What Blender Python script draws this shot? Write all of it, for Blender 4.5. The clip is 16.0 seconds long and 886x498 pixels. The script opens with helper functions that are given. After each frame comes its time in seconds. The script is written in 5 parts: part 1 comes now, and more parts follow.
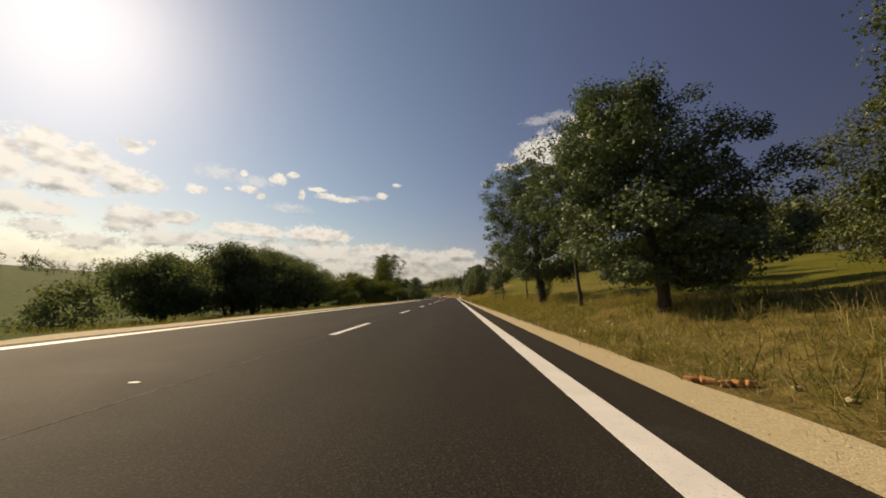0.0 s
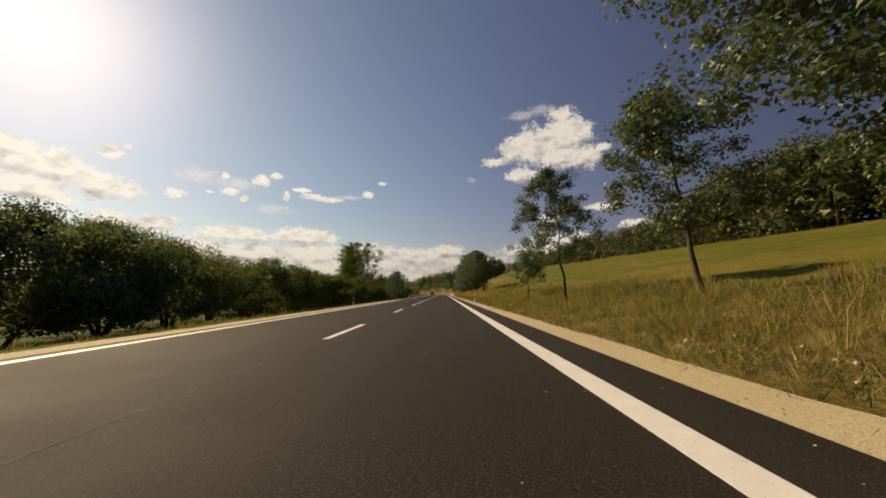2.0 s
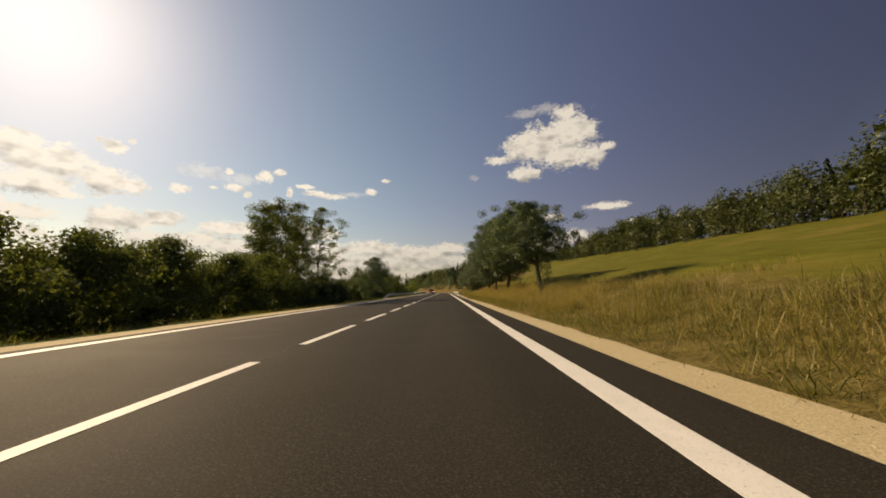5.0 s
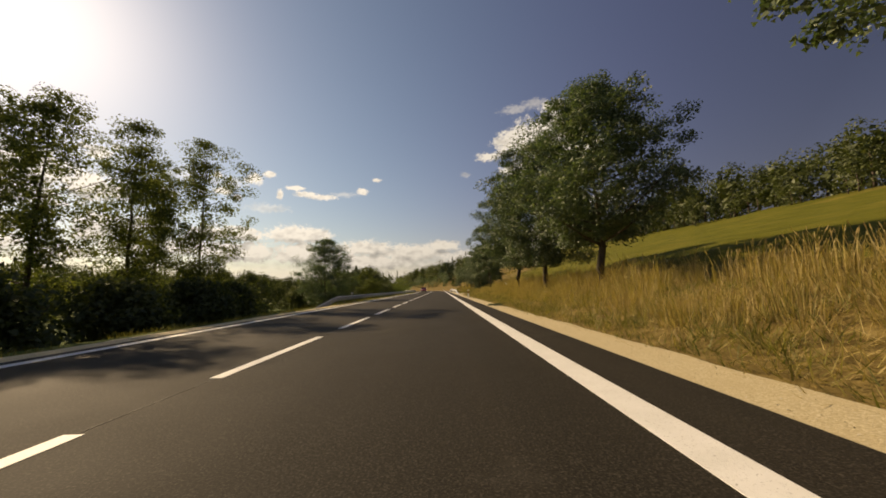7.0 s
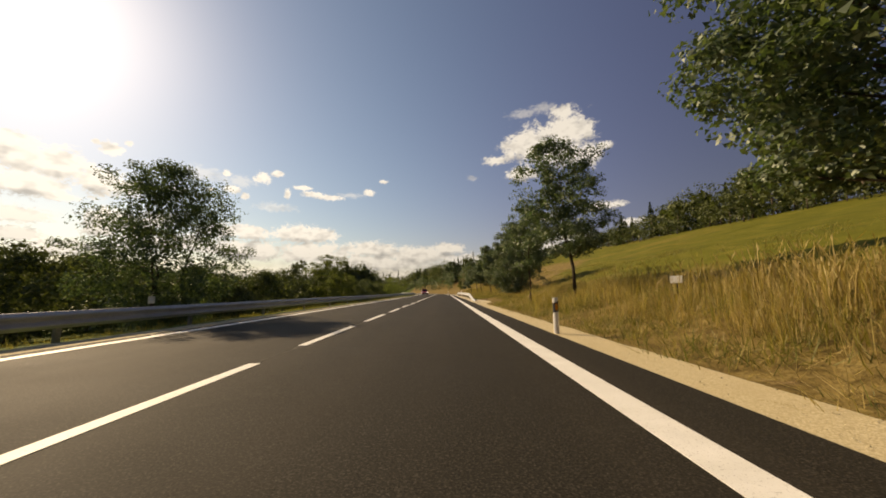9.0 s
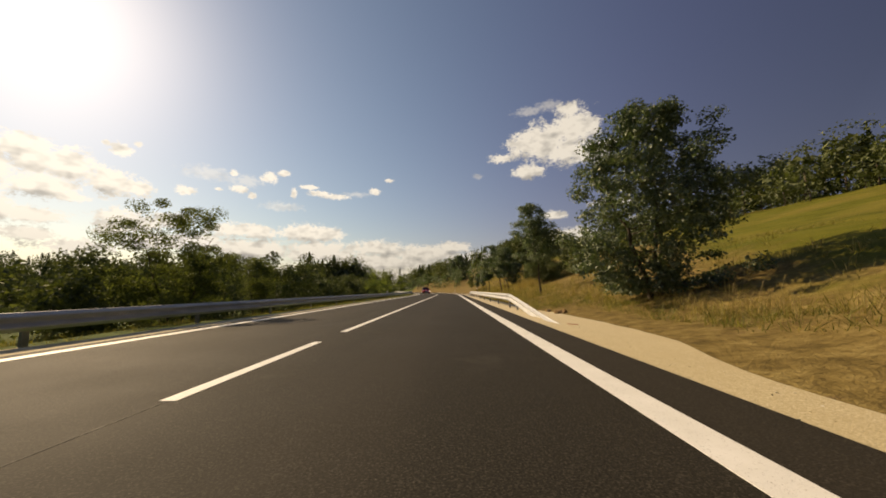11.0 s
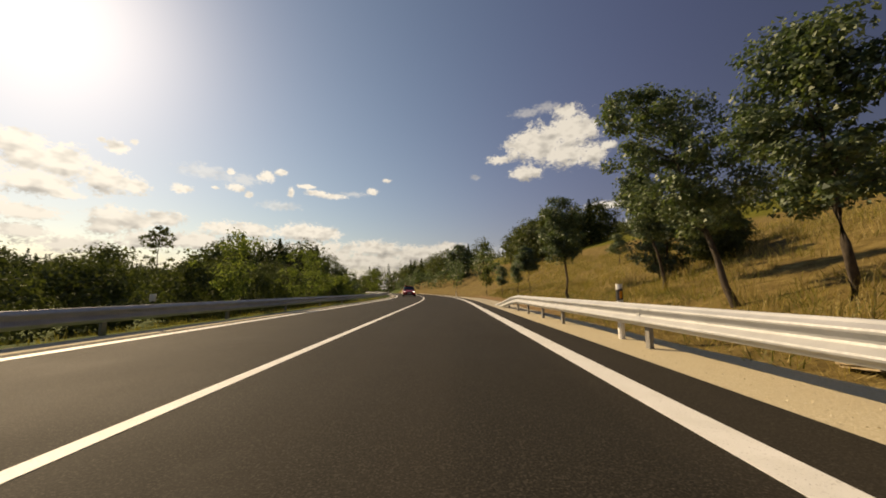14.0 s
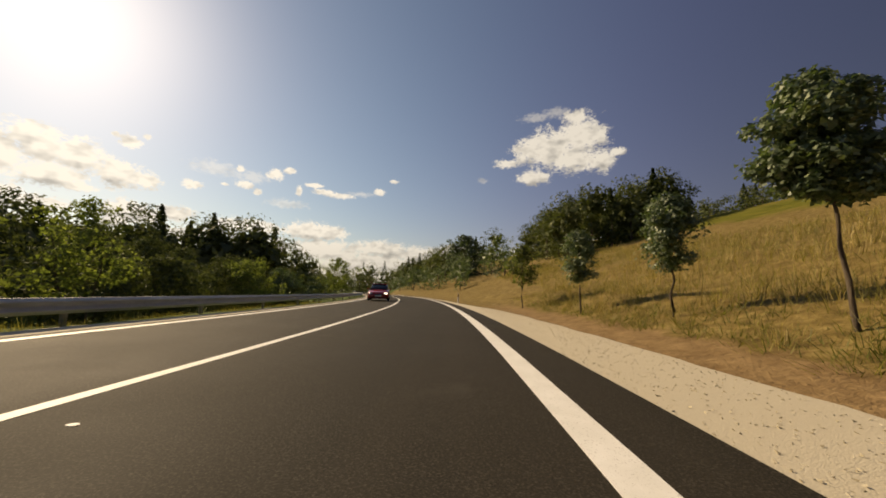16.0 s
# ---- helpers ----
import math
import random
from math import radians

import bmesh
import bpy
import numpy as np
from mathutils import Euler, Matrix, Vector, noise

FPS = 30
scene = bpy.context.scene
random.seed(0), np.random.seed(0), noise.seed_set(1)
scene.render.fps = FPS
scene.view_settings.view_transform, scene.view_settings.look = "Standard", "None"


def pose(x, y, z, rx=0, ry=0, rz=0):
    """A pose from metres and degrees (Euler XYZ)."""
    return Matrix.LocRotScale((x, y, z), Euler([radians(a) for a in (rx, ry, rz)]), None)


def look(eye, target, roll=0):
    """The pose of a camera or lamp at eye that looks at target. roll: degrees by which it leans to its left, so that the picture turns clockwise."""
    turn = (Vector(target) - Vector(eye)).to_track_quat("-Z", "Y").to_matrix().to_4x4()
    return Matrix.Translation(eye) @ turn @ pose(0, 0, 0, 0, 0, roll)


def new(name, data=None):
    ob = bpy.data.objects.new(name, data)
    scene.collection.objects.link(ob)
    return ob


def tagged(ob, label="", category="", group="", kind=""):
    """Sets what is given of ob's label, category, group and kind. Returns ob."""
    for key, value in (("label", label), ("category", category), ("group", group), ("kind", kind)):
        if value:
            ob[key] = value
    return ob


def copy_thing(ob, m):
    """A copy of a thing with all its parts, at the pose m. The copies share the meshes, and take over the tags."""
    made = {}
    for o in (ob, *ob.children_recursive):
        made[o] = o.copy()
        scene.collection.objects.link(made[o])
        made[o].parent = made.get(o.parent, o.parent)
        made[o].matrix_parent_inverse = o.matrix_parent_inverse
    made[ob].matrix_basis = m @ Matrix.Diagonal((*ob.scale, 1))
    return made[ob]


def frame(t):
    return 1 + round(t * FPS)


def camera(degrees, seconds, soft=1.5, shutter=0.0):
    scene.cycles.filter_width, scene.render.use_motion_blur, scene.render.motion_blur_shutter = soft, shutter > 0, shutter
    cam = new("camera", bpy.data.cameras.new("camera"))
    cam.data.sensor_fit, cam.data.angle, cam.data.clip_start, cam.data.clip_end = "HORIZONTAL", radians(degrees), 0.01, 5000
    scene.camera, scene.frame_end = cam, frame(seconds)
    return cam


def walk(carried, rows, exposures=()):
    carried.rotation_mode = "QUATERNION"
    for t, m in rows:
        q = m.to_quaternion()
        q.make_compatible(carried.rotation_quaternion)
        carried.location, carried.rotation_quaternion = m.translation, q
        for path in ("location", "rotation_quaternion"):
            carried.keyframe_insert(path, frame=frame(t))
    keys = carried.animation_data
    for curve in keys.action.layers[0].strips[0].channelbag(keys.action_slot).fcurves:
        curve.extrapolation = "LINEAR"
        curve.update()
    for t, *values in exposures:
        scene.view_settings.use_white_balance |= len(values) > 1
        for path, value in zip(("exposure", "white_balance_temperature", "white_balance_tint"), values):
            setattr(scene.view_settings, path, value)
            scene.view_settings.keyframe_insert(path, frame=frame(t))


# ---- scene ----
cam = camera(103.0, 16.0, soft=1.8)
PATH = [
    (0.0, pose(2.48, 0.00, 0.80, 97.62, -1.40, 1.77)),
    (0.5, pose(2.33, 4.60, 0.80, 97.66, 0.06, 1.15)),
    (1.0, pose(2.25, 9.20, 0.80, 97.67, 0.38, 0.78)),
    (1.5, pose(2.32, 13.80, 0.80, 96.85, 1.29, 0.50)),
    (2.0, pose(2.28, 18.42, 0.80, 97.14, 0.73, 0.16)),
    (2.5, pose(2.27, 23.01, 0.80, 97.03, 0.10, 0.55)),
    (3.0, pose(2.28, 27.52, 0.80, 96.73, 0.64, 0.09)),
    (3.5, pose(2.28, 32.05, 0.80, 96.80, 0.52, 0.55)),
    (4.0, pose(2.30, 36.66, 0.80, 96.77, 0.05, 0.49)),
    (6.5, pose(2.28, 60.40, 0.80, 96.85, 0.99, 0.19)),
    (7.0, pose(2.35, 65.26, 0.80, 96.40, 1.91, -0.40)),
    (7.5, pose(2.29, 70.18, 0.80, 96.44, 0.17, 0.18)),
    (8.0, pose(2.38, 75.12, 0.80, 96.33, 1.43, 0.17)),
    (8.5, pose(2.29, 80.08, 0.80, 96.82, 0.17, 0.07)),
    (9.0, pose(2.30, 85.06, 0.80, 96.85, 0.53, 0.27)),
    (11.5, pose(2.17, 110.31, 0.80, 96.60, 0.54, 1.25)),
    (12.0, pose(2.04, 115.42, 0.80, 96.71, 1.04, 0.89)),
    (12.5, pose(1.96, 120.54, 0.80, 96.86, 1.75, 0.67)),
    (13.0, pose(1.93, 125.69, 0.80, 96.62, 1.80, 0.10)),
    (13.5, pose(2.00, 130.84, 0.80, 96.80, 0.76, -0.04)),
    (14.0, pose(2.06, 135.94, 0.80, 96.72, 0.20, 0.69)),
    (14.5, pose(2.19, 141.02, 0.80, 97.03, 1.71, 0.03)),
    (15.0, pose(2.32, 146.06, 0.80, 96.93, 0.95, -0.73)),
    (15.5, pose(2.65, 151.12, 0.80, 96.99, -0.79, 0.15)),
    (16.0, pose(2.74, 156.15, 0.80, 97.09, -1.57, 1.34)),
]
walk(cam, PATH, exposures=[(0.0, -0.03, 8450, 13.5), (3.0, -0.02, 8800, 13.5), (6.5, 0.06, 9150, 14.5), (7.5, 0.16, 9000, 14.5), (9.0, 0.2, 8900, 14), (12.0, 0.09, 8900, 13.5), (16.0, 0.08, 8900, 13)])

# ---- light ----
SUN_LEFT, SUN_UP = 52.0, 30.0
world = bpy.data.worlds.new("daylight")
scene.world = world
world.use_nodes = True
wt = world.node_tree
wt.nodes.clear()


def wmath(op, a, b=None, c=None, clamp=False):
    n = wt.nodes.new("ShaderNodeMath")
    n.operation, n.use_clamp = op, clamp
    for slot, v in zip(n.inputs, (a, b, c)):
        if v is None:
            continue
        if isinstance(v, (int, float)):
            slot.default_value = v
        else:
            wt.links.new(v, slot)
    return n.outputs[0]


def wdot(a, vec):
    n = wt.nodes.new("ShaderNodeVectorMath")
    n.operation = "DOT_PRODUCT"
    wt.links.new(a, n.inputs[0])
    n.inputs[1].default_value = vec
    return n.outputs["Value"]


def bearing(left, up):
    a, e = radians(left), radians(up)
    return Vector((-math.sin(a) * math.cos(e), math.cos(a) * math.cos(e), math.sin(e)))


sky = wt.nodes.new("ShaderNodeTexSky")
sky.sky_type, sky.sun_disc = "NISHITA", False
sky.sun_elevation, sky.sun_rotation = radians(SUN_UP), radians(-SUN_LEFT)
sky.altitude, sky.air_density, sky.dust_density, sky.ozone_density = 350, 1.25, 0.45, 3.6

direction = wt.nodes.new("ShaderNodeTexCoord").outputs["Generated"]

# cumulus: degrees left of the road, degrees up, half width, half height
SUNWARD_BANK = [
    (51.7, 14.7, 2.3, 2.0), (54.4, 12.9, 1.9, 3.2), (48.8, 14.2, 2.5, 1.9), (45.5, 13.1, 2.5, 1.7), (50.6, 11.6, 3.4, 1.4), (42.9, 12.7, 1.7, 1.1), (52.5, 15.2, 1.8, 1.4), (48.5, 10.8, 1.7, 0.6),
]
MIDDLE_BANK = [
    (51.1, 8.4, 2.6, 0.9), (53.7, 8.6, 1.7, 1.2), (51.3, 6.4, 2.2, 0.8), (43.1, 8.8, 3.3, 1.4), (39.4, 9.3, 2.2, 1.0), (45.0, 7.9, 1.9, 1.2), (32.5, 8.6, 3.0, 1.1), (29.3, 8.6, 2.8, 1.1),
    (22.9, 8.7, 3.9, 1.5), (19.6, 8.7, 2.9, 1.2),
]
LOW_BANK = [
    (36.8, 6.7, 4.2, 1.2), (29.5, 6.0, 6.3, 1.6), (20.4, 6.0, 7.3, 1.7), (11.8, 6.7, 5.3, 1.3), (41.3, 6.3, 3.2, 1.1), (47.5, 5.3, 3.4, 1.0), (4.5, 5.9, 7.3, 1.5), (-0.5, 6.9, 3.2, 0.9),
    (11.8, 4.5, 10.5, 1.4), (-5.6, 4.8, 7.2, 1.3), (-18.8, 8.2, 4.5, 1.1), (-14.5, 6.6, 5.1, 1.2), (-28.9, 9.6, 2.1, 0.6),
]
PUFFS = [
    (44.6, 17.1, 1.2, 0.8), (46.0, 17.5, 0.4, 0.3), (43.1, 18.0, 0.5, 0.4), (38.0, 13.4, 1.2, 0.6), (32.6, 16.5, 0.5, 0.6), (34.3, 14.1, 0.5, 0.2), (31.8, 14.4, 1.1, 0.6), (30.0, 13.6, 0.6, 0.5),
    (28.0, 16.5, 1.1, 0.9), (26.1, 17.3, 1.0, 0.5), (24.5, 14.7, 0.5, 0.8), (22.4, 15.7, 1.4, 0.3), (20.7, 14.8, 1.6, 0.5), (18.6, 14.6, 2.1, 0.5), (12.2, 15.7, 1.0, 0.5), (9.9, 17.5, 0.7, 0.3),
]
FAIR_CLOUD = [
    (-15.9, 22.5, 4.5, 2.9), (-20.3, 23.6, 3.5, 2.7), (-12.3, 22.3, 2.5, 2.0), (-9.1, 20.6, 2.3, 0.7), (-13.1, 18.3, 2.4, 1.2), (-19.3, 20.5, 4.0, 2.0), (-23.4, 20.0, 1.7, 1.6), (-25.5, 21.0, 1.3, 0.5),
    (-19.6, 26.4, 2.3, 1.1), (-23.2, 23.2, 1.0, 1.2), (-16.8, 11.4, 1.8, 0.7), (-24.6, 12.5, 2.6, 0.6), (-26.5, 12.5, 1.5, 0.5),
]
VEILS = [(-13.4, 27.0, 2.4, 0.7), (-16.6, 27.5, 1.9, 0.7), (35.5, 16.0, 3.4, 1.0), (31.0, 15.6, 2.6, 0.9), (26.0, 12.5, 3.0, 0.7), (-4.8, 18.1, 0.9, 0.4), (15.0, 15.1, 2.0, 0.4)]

axes = wt.nodes.new("ShaderNodeSeparateXYZ")
wt.links.new(direction, axes.inputs[0])
round_left = wmath("MULTIPLY", wmath("ARCTAN2", wmath("MULTIPLY", axes.outputs[0], -1.0), axes.outputs[1]), 57.2958)
height_up = wmath("MULTIPLY", wmath("ARCSINE", axes.outputs[2]), 57.2958)
chart = wt.nodes.new("ShaderNodeCombineXYZ")
wt.links.new(round_left, chart.inputs[0])
wt.links.new(height_up, chart.inputs[1])


def nearness(clouds, lift=0.0):
    """Distance from the nearest cloud's middle, 1 at its rim, seen lift degrees higher."""
    least = None
    for left, up, wide, high in clouds:
        m = wt.nodes.new("ShaderNodeVectorMath")
        m.operation = "MULTIPLY_ADD"
        wt.links.new(chart.outputs[0], m.inputs[0])
        m.inputs[1].default_value = (1 / wide, 1 / high, 0)
        m.inputs[2].default_value = (-left / wide, (lift - up) / high, 0)
        n = wt.nodes.new("ShaderNodeVectorMath")
        n.operation = "LENGTH"
        wt.links.new(m.outputs[0], n.inputs[0])
        least = n.outputs["Value"] if least is None else wmath("SMOOTH_MIN", least, n.outputs["Value"], 0.25)
    return least


def cloud_noise(shift, scale, detail, rough=0.56):
    m = wt.nodes.new("ShaderNodeMapping")
    m.inputs["Location"].default_value = shift
    m.inputs["Scale"].default_value = (1, 1, 1.5)
    wt.links.new(direction, m.inputs["Vector"])
    n = wt.nodes.new("ShaderNodeTexNoise")
    n.inputs["Scale"].default_value, n.inputs["Detail"].default_value, n.inputs["Roughness"].default_value = scale, detail, rough
    wt.links.new(m.outputs[0], n.inputs["Vector"])
    return n.outputs["Fac"]


def soft_step(v, lo, hi, a=0.0, b=1.0):
    n = wt.nodes.new("ShaderNodeMapRange")
    n.interpolation_type = "SMOOTHSTEP"
    for key, value in (("From Min", lo), ("From Max", hi), ("To Min", a), ("To Max", b)):
        n.inputs[key].default_value = value
    wt.links.new(v, n.inputs["Value"])
    return n.outputs[0]


def wmix(fac, a, b, mode="MIX"):
    n = wt.nodes.new("ShaderNodeMix")
    n.data_type, n.blend_type = "RGBA", mode
    for slot, v in ((0, fac), (6, a), (7, b)):
        if isinstance(v, (int, float)):
            n.inputs[slot].default_value = v
        elif isinstance(v, tuple):
            n.inputs[slot].default_value = (*v, 1)
        else:
            wt.links.new(v, n.inputs[slot])
    return n.outputs[2]


def wscale(colour, by):
    n = wt.nodes.new("ShaderNodeVectorMath")
    n.operation = "SCALE"
    if isinstance(colour, tuple):
        n.inputs[0].default_value = colour
    else:
        wt.links.new(colour, n.inputs[0])
    wt.links.new(by, n.inputs["Scale"])
    return n.outputs[0]


billows = cloud_noise((0, 0, 0), 34, 6)
lit = bearing(SUN_LEFT, SUN_UP + 25) * 0.016
billows_sunward = cloud_noise((2 + lit.x, 7 + lit.y, 3 + lit.z * 1.5), 24, 2)
tatters = cloud_noise((1, 4, 2), 85, 5, 0.62)
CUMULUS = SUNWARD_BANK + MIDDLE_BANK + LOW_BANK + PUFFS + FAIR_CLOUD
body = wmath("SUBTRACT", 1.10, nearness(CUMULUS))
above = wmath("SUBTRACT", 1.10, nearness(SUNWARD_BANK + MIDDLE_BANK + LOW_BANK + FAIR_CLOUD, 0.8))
ragged = wmath("ADD", wmath("MULTIPLY", wmath("SUBTRACT", billows, 0.5), 1.5), wmath("MULTIPLY", wmath("SUBTRACT", tatters, 0.5), 1.1))
ragged = wmath("ADD", ragged, wmath("MULTIPLY", wmath("SUBTRACT", cloud_noise((5, 3, 1), 170, 3, 0.6), 0.5), 1.1))
dense = wmath("ADD", body, ragged)
cover = soft_step(dense, -0.10, 0.50)
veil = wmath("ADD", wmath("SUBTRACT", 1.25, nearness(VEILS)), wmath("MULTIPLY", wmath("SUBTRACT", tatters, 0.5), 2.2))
cover = wmath("MAXIMUM", cover, wmath("MULTIPLY", soft_step(veil, 0.0, 1.0), 0.42))
mist = wmath("ADD", height_up, wmath("MULTIPLY", wmath("SUBTRACT", billows, 0.5), 3.0))
cover = wmath("MAXIMUM", cover, soft_step(mist, 6.0, 1.5, 0.0, 0.90))
relief = wmath("MULTIPLY", wmath("SUBTRACT", cloud_noise((2, 7, 3), 24, 2), billows_sunward), 2.4)
underside = soft_step(wmath("SUBTRACT", above, wmath("MAXIMUM", body, 0.0)), -0.05, 0.55)
shade = wmath("SUBTRACT", wmath("ADD", 0.96, relief), wmath("MULTIPLY", underside, 0.55), clamp=True)
facing = wdot(direction, bearing(SUN_LEFT, SUN_UP))
cloud_colour = wscale(wmix(shade, (4.7, 5.1, 5.6), (9.6, 10.2, 10.7)), soft_step(facing, 0.45, 1.0, 0.86, 1.10))
cloud_colour = wscale(cloud_colour, soft_step(height_up, 2.0, 11.0, 0.78, 1.0))
# the open sky is deepest a quarter turn away from the sun
blue = wmix(1.0, sky.outputs[0], wmix(soft_step(facing, 0.25, 0.92), (1.14, 0.95, 1.18), (1.00, 0.985, 1.01)), "MULTIPLY")
blue = wscale(blue, wmath("MULTIPLY_ADD", wmath("MAXIMUM", facing, 0.0), 0.71, 0.465))
# the sun's bright aureole
around = wmath("MAXIMUM", facing, 0.0)
aureole = wmath("ADD", wmath("MULTIPLY", wmath("POWER", around, 55.0), 3.6), wmath("MULTIPLY", wmath("POWER", around, 12.0), 0.2))
total = wt.nodes.new("ShaderNodeVectorMath")
wt.links.new(wmix(wmath("MULTIPLY", cover, 0.97), blue, cloud_colour), total.inputs[0])
wt.links.new(wscale((0.88, 0.98, 1.06), aureole), total.inputs[1])
bg = wt.nodes.new("ShaderNodeBackground")
bg.inputs["Strength"].default_value = 0.081
wt.links.new(total.outputs[0], bg.inputs["Color"])
wt.links.new(bg.outputs[0], wt.nodes.new("ShaderNodeOutputWorld").inputs["Surface"])

sun = new("sun", bpy.data.lights.new("sun", "SUN"))
sun.data.energy, sun.data.angle, sun.data.color = 5.0, radians(0.55), (1.0, 0.86, 0.66)
sun.matrix_world = look((0, 0, 60), tuple(Vector((0, 0, 60)) - bearing(SUN_LEFT, SUN_UP)))


# ---- materials ----
def material(name, rough=0.9):
    m = bpy.data.materials.new(name)
    m.use_nodes = True
    p = m.node_tree.nodes["Principled BSDF"]
    p.inputs["Roughness"].default_value = rough
    return m, m.node_tree, p


def nmath(t, op, a, b=None, c=None, clamp=False):
    n = t.nodes.new("ShaderNodeMath")
    n.operation, n.use_clamp = op, clamp
    for slot, v in zip(n.inputs, (a, b, c)):
        if v is None:
            continue
        if isinstance(v, (int, float)):
            slot.default_value = v
        else:
            t.links.new(v, slot)
    return n.outputs[0]


def place_of(t):
    return t.nodes.new("ShaderNodeNewGeometry").outputs["Position"]


def grain(t, scale, detail=4, rough=0.6, vec=None, stretch=None):
    n = t.nodes.new("ShaderNodeTexNoise")
    n.inputs["Scale"].default_value, n.inputs["Detail"].default_value, n.inputs["Roughness"].default_value = scale, detail, rough
    vec = vec or place_of(t)
    if stretch:
        m = t.nodes.new("ShaderNodeMapping")
        m.inputs["Scale"].default_value = stretch
        t.links.new(vec, m.inputs["Vector"])
        vec = m.outputs[0]
    t.links.new(vec, n.inputs["Vector"])
    return n.outputs["Fac"]


def ramp(t, fac, *stops):
    n = t.nodes.new("ShaderNodeValToRGB")
    while len(n.color_ramp.elements) < len(stops):
        n.color_ramp.elements.new(0.5)
    for e, (at, col) in zip(n.color_ramp.elements, stops):
        e.position, e.color = at, (*col, 1)
    t.links.new(fac, n.inputs[0])
    return n.outputs[0]


def blend(t, fac, a, b, mode="MIX"):
    n = t.nodes.new("ShaderNodeMix")
    n.data_type, n.blend_type = "RGBA", mode
    for slot, v in ((0, fac), (6, a), (7, b)):
        if isinstance(v, (int, float)):
            n.inputs[slot].default_value = v
        elif isinstance(v, tuple):
            n.inputs[slot].default_value = (*v, 1)
        else:
            t.links.new(v, n.inputs[slot])
    return n.outputs[2]


def bump(t, p, height, strength, distance):
    n = t.nodes.new("ShaderNodeBump")
    n.inputs["Strength"].default_value, n.inputs["Distance"].default_value = strength, distance
    t.links.new(height, n.inputs["Height"])
    t.links.new(n.outputs[0], p.inputs["Normal"])


def step(t, v, lo, hi):
    n = t.nodes.new("ShaderNodeMapRange")
    n.interpolation_type = "SMOOTHSTEP"
    n.inputs["From Min"].default_value, n.inputs["From Max"].default_value = lo, hi
    t.links.new(v, n.inputs["Value"])
    return n.outputs[0]


def axis(t, which):
    n = t.nodes.new("ShaderNodeSeparateXYZ")
    t.links.new(place_of(t), n.inputs[0])
    return n.outputs[which]


# asphalt: fine stone grain, faint lengthwise wheel lanes, a few stains
ASPHALT, t, p = material("asphalt", 0.62)
fine = grain(t, 80, 3, 0.7)
stones = t.nodes.new("ShaderNodeTexVoronoi")
stones.inputs["Scale"].default_value = 95
t.links.new(place_of(t), stones.inputs["Vector"])
lanes = grain(t, 1.0, 3, 0.5, stretch=(0.9, 0.03, 1))
stains = grain(t, 0.6, 5, 0.65)
col = ramp(t, fine, (0.32, (0.010, 0.0090, 0.0068)), (0.57, (0.030, 0.0270, 0.0200)), (0.73, (0.098, 0.088, 0.070)))
col = blend(t, nmath(t, "MULTIPLY", step(t, lanes, 0.42, 0.68), 0.30), col, (0.052, 0.044, 0.033))
col = blend(t, nmath(t, "MULTIPLY", step(t, stains, 0.60, 0.72), 0.30), col, (0.075, 0.070, 0.058))
chip = t.nodes.new("ShaderNodeSeparateColor")
t.links.new(stones.outputs["Color"], chip.inputs[0])
col = blend(t, nmath(t, "MULTIPLY", step(t, chip.outputs[0], 0.80, 0.98), 0.18), col, (0.150, 0.134, 0.106))
col = blend(t, nmath(t, "MULTIPLY", step(t, chip.outputs[1], 0.75, 0.98), 0.25), col, (0.010, 0.0085, 0.007))
t.links.new(col, p.inputs["Base Color"])
t.links.new(nmath(t, "ADD", 0.72, nmath(t, "MULTIPLY", stains, 0.18)), p.inputs["Roughness"])
p.inputs["Specular IOR Level"].default_value = 0.105
bump(t, p, nmath(t, "ADD", nmath(t, "MULTIPLY", stones.outputs["Distance"], -0.5), fine), 0.32, 0.0025)

# road paint: glass-beaded, worn through in specks
PAINT, t, p = material("road_paint", 0.65)
wear = grain(t, 70, 4, 0.75)
soil = grain(t, 3.0, 4, 0.6)
col = ramp(t, soil, (0.3, (0.72, 0.72, 0.67)), (0.7, (0.84, 0.84, 0.80)))
col = blend(t, step(t, wear, 0.58, 0.69), col, (0.34, 0.33, 0.30))
t.links.new(col, p.inputs["Base Color"])
bump(t, p, grain(t, 120, 2, 0.6), 0.5, 0.004)

CHALK, t, p = material("faded_chalk", 0.9)
t.links.new(ramp(t, grain(t, 5, 5, 0.7), (0.45, (0.040, 0.036, 0.028)), (0.62, (0.17, 0.16, 0.13))), p.inputs["Base Color"])

# crushed limestone of the verge
LIMESTONE, t, p = material("crushed_limestone", 0.95)
peb = t.nodes.new("ShaderNodeTexVoronoi")
peb.inputs["Scale"].default_value = 85
t.links.new(place_of(t), peb.inputs["Vector"])
sep = t.nodes.new("ShaderNodeSeparateColor")
t.links.new(peb.outputs["Color"], sep.inputs[0])
col = ramp(t, sep.outputs[0], (0.0, (0.43, 0.355, 0.200)), (0.6, (0.53, 0.447, 0.265)), (1.0, (0.63, 0.548, 0.355)))
col = blend(t, nmath(t, "MULTIPLY", step(t, grain(t, 1.3, 5, 0.65), 0.45, 0.7), 0.5), col, (0.48, 0.395, 0.225))
col = blend(t, nmath(t, "MULTIPLY", step(t, axis(t, 1), 108.0, 118.0), 0.35), col, (0.60, 0.54, 0.41))
col = blend(t, nmath(t, "MULTIPLY", step(t, axis(t, 1), 146.0, 154.0), 0.7), col, (0.50, 0.46, 0.365))
t.links.new(col, p.inputs["Base Color"])
